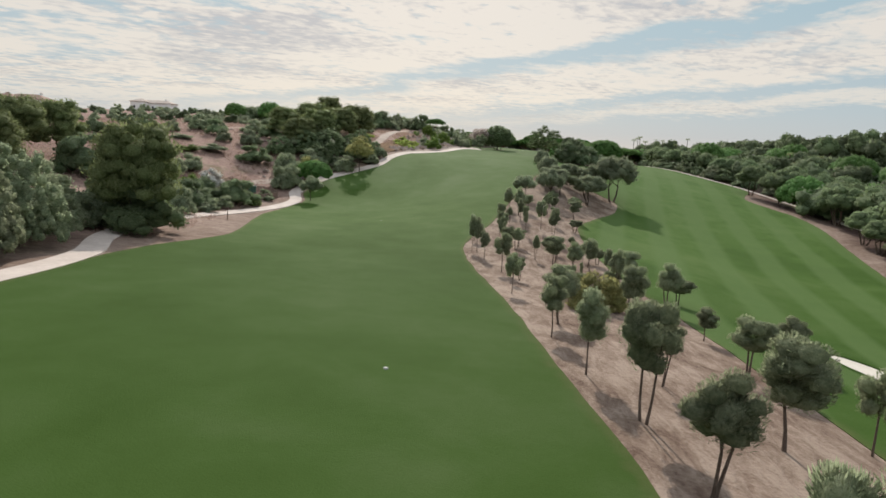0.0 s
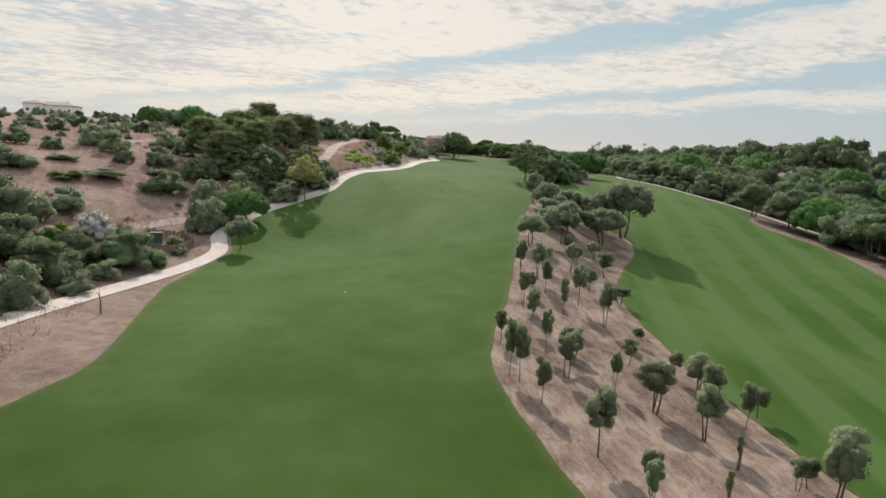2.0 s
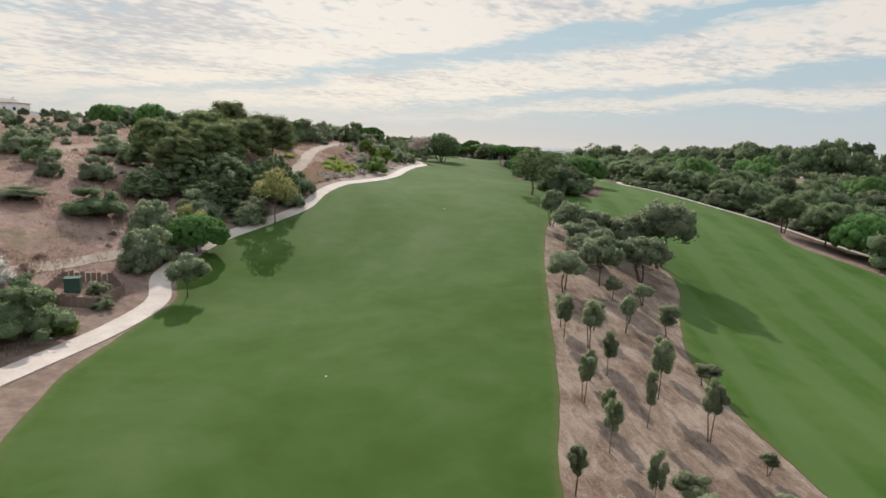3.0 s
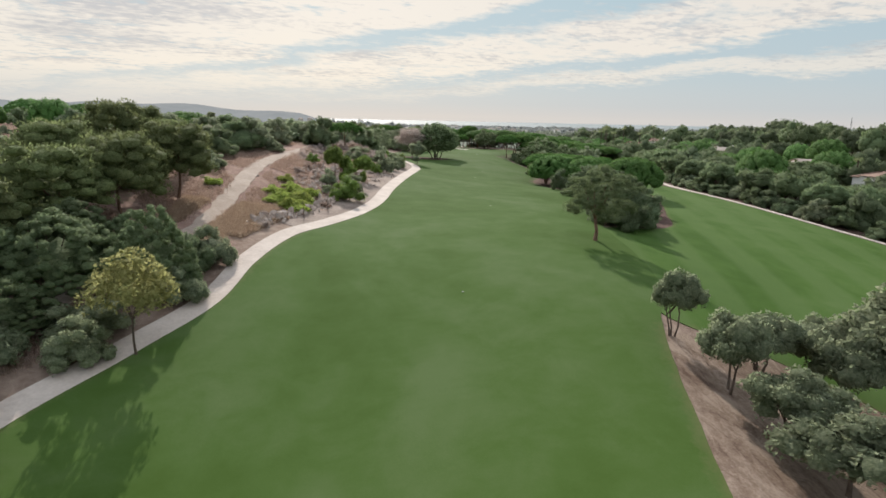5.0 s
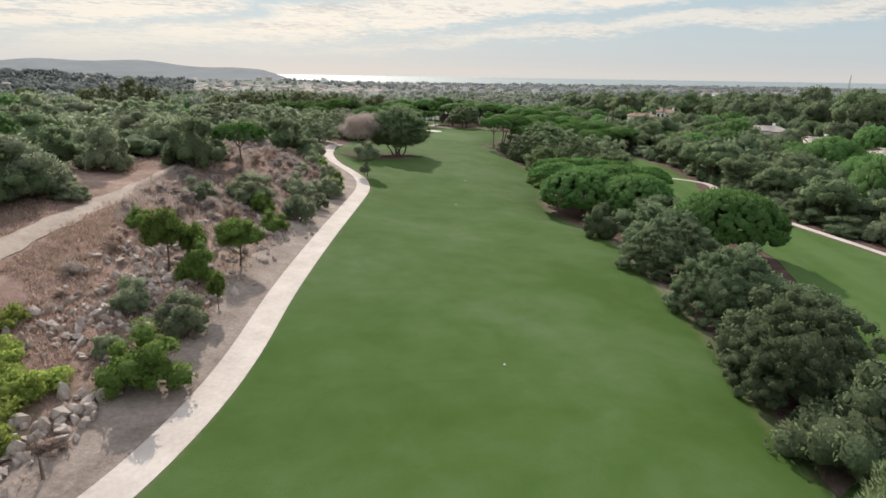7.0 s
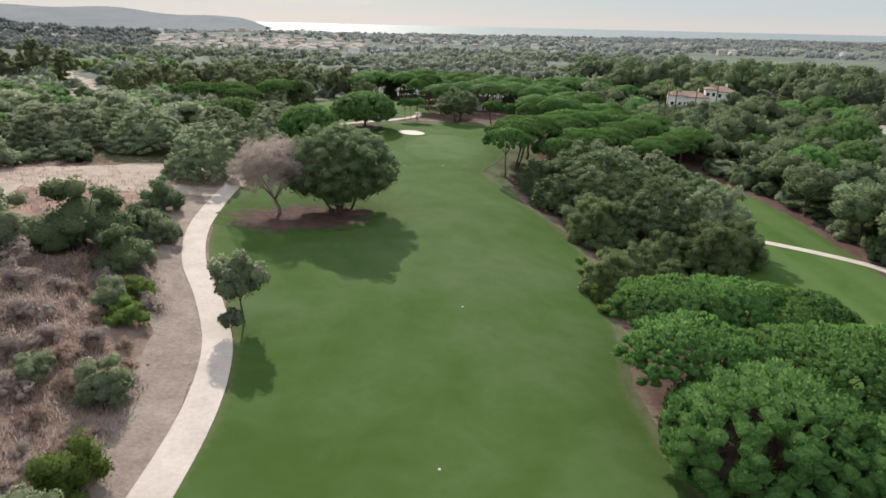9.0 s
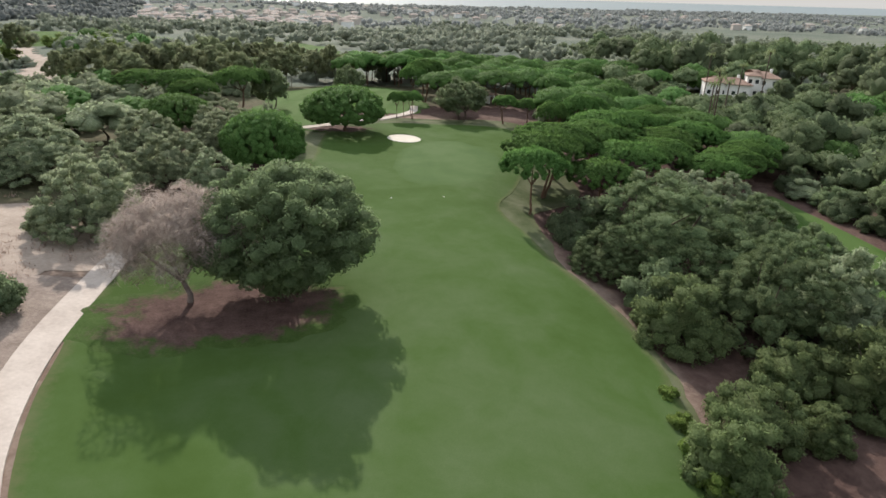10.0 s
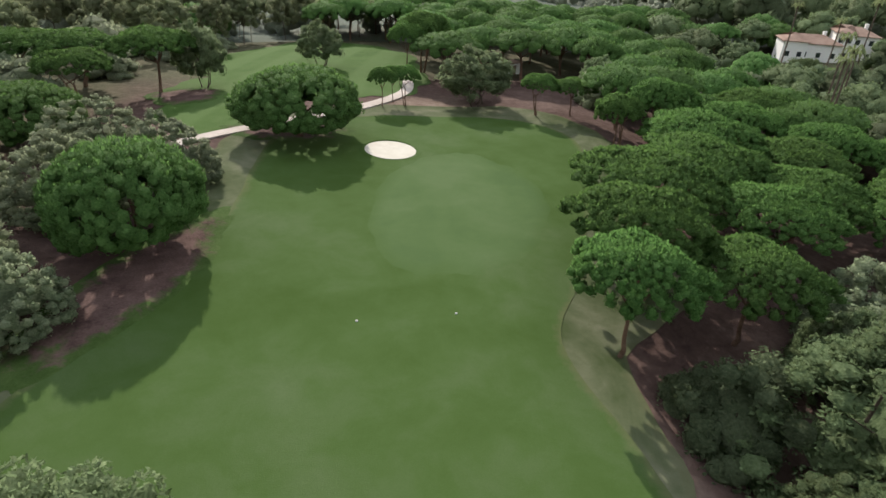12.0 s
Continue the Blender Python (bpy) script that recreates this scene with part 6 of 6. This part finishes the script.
rock_bank("rock_wall", [(-17, 179.6), (-14.4, 182.8), (-12.2, 187), (-9.6, 192.5), (-7.6, 197)], 190, 0.8, (0.35, 0.95), "tumbled pale stones retaining the bank")
rock_bank("rock_slope", [(-11.5, 202), (-9.5, 207), (-8, 212), (-7, 217)], 290, 2.5, (0.24, 0.75), "loose pale stones covering the bank")
rock_bank("upper_rocks", [(-10, 216), (-8, 221), (-5, 226), (-2, 232), (1, 238)], 280, 2.4, (0.3, 0.8), "pale boulders spread over the upper bank")
rock_bank("scree", [(-13, 203), (-11, 209), (-9.6, 215), (-8.4, 221), (-5, 227)], 290, 3.0, (0.14, 0.45), "small broken pale stones between the boulders")
rock_bank("verge_stones", [(-4, 246), (2, 254), (5, 262), (6.5, 272)], 60, 2.0, (0.1, 0.3), "small pale stones on the sandy verge")


def dry_grass(name, count, xr, yr, keep, seed, label, mat=LEAF_STRAW, tall=0.5):
    """Tufts of parched grass, too many to count."""
    rng = np.random.default_rng(seed)
    x, y = rng.uniform(*xr, count * 3), rng.uniform(*yr, count * 3)
    ok = np.array([i for i in range(len(x)) if keep(x[i], y[i])][:count])
    x, y = x[ok], y[ok]
    z = height(x, y)
    V, F, off = [], [], 0
    for k in range(6):
        a, h = rng.uniform(0, 6.28, len(x)), tall * rng.uniform(0.4, 1.3, len(x))
        w = rng.uniform(0.03, 0.075, len(x))
        c, s = np.cos(a) * w, np.sin(a) * w
        sx, sy = x + rng.normal(size=len(x)) * 0.32, y + rng.normal(size=len(x)) * 0.32
        lean = rng.normal(size=(2, len(x))) * 0.2
        quad = np.stack([np.stack([sx - c, sy - s, z - 0.05], 1), np.stack([sx + c, sy + s, z - 0.05], 1), np.stack([sx + lean[0], sy + lean[1], z + h], 1)], 1)
        V.append(quad.reshape(-1, 3))
        F.append(np.arange(len(x) * 3).reshape(-1, 3) + off)
        off += len(x) * 3
    return tagged(new(name, fast_mesh(name, np.vstack(V), np.vstack(F), mat)), label, "dry grass", kind="stuff")


def parched(x, y):
    if y < 40 or y > 345:
        return False
    l = edge(MAIN_LEFT, [y])[0]
    stones = np.interp(y, [179, 187, 197, 207, 217, 226, 238], [-17, -12.2, -7.6, -9.5, -8, -5, 1])
    if 179 < y < 240 and abs(x - stones) < 2.6 and math.sin(x * 3.1) * math.cos(y * 2.3) < 0.55:
        return False
    return x < l - 5.5 and math.sin(x * 0.21) * math.cos(y * 0.17) + 0.4 * math.sin(x * 0.7 + y * 0.5) > -0.5 and from_track(x, y) > 1.9


dry_grass("dry_grass", 26000, (-110, 6), (60, 340), parched, 31, "parched reddish grass covering the hillside", LEAF_RUST, 0.36)
dry_grass("mauve_grass", 7000, (-16, 9), (226, 302), parched, 33, "pale mauve-grey dry grass beside the verge", LEAF_DEAD, 0.5)
dry_grass("bank_grass", 11000, (-42, -3), (138, 232), parched, 34, "thick reddish dry grass on the bank", LEAF_RUST, 0.34)
dry_grass("pale_grass", 9000, (-28, -13), (162, 188), lambda x, y: parched(x, y) and from_track(x, y) > 2.4, 35, "fluffy pale straw grass between track and path", LEAF_STRAW, 0.5)
dry_grass("straw_grass", 6000, (-50, 6), (100, 300), lambda x, y: parched(x, y) and math.sin(x * 0.33 + 1) * math.cos(y * 0.23) > 0.25, 32, "pale straw-coloured grass tufts", LEAF_STRAW, 0.5)


def fence_pen():
    """Low pen of weathered brushwood panels round a green box."""
    top = new("fence_pen")
    corners = [(-40.2, 113), (-35.2, 113.6), (-34.1, 118.6), (-36.4, 121.4), (-40.9, 119.6), (-40.2, 113)]
    for (ax, ay), (bx, by) in zip(corners, corners[1:]):
        n = max(2, int(math.hypot(bx - ax, by - ay) / 0.5))
        for k in range(n):
            f = (k + 0.5) / n
            px, py = ax + (bx - ax) * f, ay + (by - ay) * f
            v, fc = box(0, 0, 0, 0.47, 0.07, 1.35 + 0.1 * math.sin(k * 2.7 + ax))
            ob = mesh_object("board", v, fc, WOOD, top, False)
            ob.matrix_basis = pose(px, py, ground_z(px, py) - 0.15, 0, 0, math.degrees(math.atan2(by - ay, bx - ax)))
        post = mesh_object("post", *box(0, 0, 0, 0.12, 0.12, 1.6), WOOD, top, False)
        post.matrix_basis = pose(ax, ay, ground_z(ax, ay) - 0.15)
    tagged(top, "low weathered brown brushwood fence forming a pen", "fence")
    cab = new("utility_box")
    z = ground_z(-38.9, 117.4)
    body = mesh_object("body", *box(0, 0, 0, 1.5, 1.1, 1.5), GREEN_PLASTIC, cab, False)
    lid = mesh_object("lid", *box(0, 0, 1.5, 1.62, 1.22, 0.1), GREEN_PLASTIC, cab, False)
    mesh_object("door", *box(0.1, -0.565, 0.12, 1.1, 0.03, 1.2), GREEN_PLASTIC, cab, False)
    cab.matrix_basis = pose(-38.9, 117.4, z, 0, 0, 15)
    tagged(cab, "dark green metal utility box inside the pen", "utility box")


fence_pen()


def staked_sapling(x, y, h):
    """A bare thin sapling tied to a stake."""
    top = new("bare_sapling")
    z = ground_z(x, y)
    v, f = joined([tube([(0, 0, -0.1), (0.05, 0.02, h * 0.5), (0.0, 0.1, h)], [0.045, 0.035, 0.012], 6)] +
                  [tube([(0.02, 0.05, h * t), (0.35 * math.cos(a), 0.35 * math.sin(a), h * (t + 0.2))], [0.02, 0.006], 5) for t, a in ((0.5, 0.4), (0.62, 2.5), (0.72, 4.4), (0.55, 5.4))])
    ob = new("trunk", fast_mesh("trunk", v, f, BARK))
    ob.parent = top
    st = mesh_object("stake", *box(0.12, 0, -0.1, 0.06, 0.06, h * 0.6), WOOD, top, False)
    top.matrix_basis = pose(x, y, z)
    return tagged(top, "thin bare sapling tied to a wooden stake", "sapling", "bare saplings")


for _x, _y, _h in ((-11.2, 184.6, 2.6), (-8.0, 189.8, 2.4), (-31.6, 84.4, 2.4), (15.6, 59.5, 2.6), (12.1, 54.9, 2.4)):
    staked_sapling(_x, _y, _h)


def marker(x, y, r):
    """Flat pale distance plate set in the turf."""
    v, f = tube([(0, 0, 0.0), (0, 0, 0.05), (0, 0, 0.051)], [r, r * 0.97, 0.001], 16)
    ob = new("distance_marker", fast_mesh("distance_marker", v, f, MARKER))
    ob.location = (x, y, ground_z(x, y) + 0.1)
    return tagged(ob, "small flat white distance marker in the turf", "marker", "distance markers")


for _x, _y in ((-1.3, 23.4), (-10.1, 96.9), (7, 156.2), (19.6, 199), (29.3, 260.8), (36.5, 284), (46, 340), (38.5, 340)):
    marker(_x, _y, 0.11)


def palm(x, y, h):
    top = new("palm_tree")
    v, f = tube([(0, 0, -0.2), (0.1, 0, h * 0.5), (0.05, 0.1, h)], [0.22, 0.17, 0.15], 7)
    o = new("trunk", fast_mesh("trunk", v, f, BARK))
    o.parent = top
    for k in range(13):
        a = k * 2.4
        up = 0.9 - 0.12 * k
        tip = Vector((math.cos(a) * 1.9, math.sin(a) * 1.9, up * 0.6 - 0.7))
        mid = Vector((math.cos(a) * 1.1, math.sin(a) * 1.1, up * 0.6 + 0.35))
        side = Vector((-math.sin(a), math.cos(a), 0)) * 0.24
        root = Vector((0, 0, 0))
        fr = mesh_object("frond", [root - side * 0.2, root + side * 0.2, mid + side, tip, mid - side, mid + Vector((0, 0, 0.12))], [(0, 1, 2, 5), (0, 5, 4), (5, 2, 3), (5, 3, 4)], LEAF_PINE, top)
        fr.location = (0.05, 0.1, h)
    top.matrix_basis = pose(x, y, ground_z(x, y))
    return tagged(top, "tall thin palm above the wood", "palm tree", "palms in the wood")


for _x, _y, _h in ((118, 384, 15), (121, 386, 16), (124, 391, 17), (128, 392, 14), (150, 262, 9), (156, 250, 8), (156.5, 441, 15), (163, 433, 12), (171, 432, 16), (188, 300, 10)):
    palm(_x, _y, _h)


def mast(x, y, h):
    top = new("lattice_mast")
    z = ground_z(x, y)
    for k in range(4):
        a = math.pi / 4 + k * math.pi / 2
        v, f = tube([(1.6 * math.cos(a), 1.6 * math.sin(a), 0), (0.3 * math.cos(a), 0.3 * math.sin(a), h)], [0.22, 0.14], 5)
        o = new("leg", fast_mesh("leg", v, f, METAL))
        o.parent = top
    for k in range(9):
        t = (k + 0.5) / 9
        w = 1.6 * (1 - t) + 0.3 * t
        o = mesh_object("brace", *box(0, 0, h * t, w * 1.5, w * 1.5, 0.2), METAL, top, False)
    top.matrix_basis = pose(x, y, z)
    return tagged(top, "far slender steel lattice mast above the trees", "mast")


mast(620, 780, 34)


def kiosk(x, y):
    top = new("kiosk")
    mesh_object("wall", *box(0, 0, 0, 2.6, 2.4, 2.3), WHITE_WALL, top, False)
    mesh_object("roof", *box(0, 0, 2.3, 3.1, 2.9, 0.18), ROOF, top, False)
    mesh_object("door", *box(-0.4, -1.215, 0, 0.9, 0.04, 1.95), WOOD, top, False)
    top.matrix_basis = pose(x, y, ground_z(x, y) - 0.05, 0, 0, 20)
    return tagged(top, "small pale kiosk under the pines", "kiosk")


kiosk(76.5, 422)
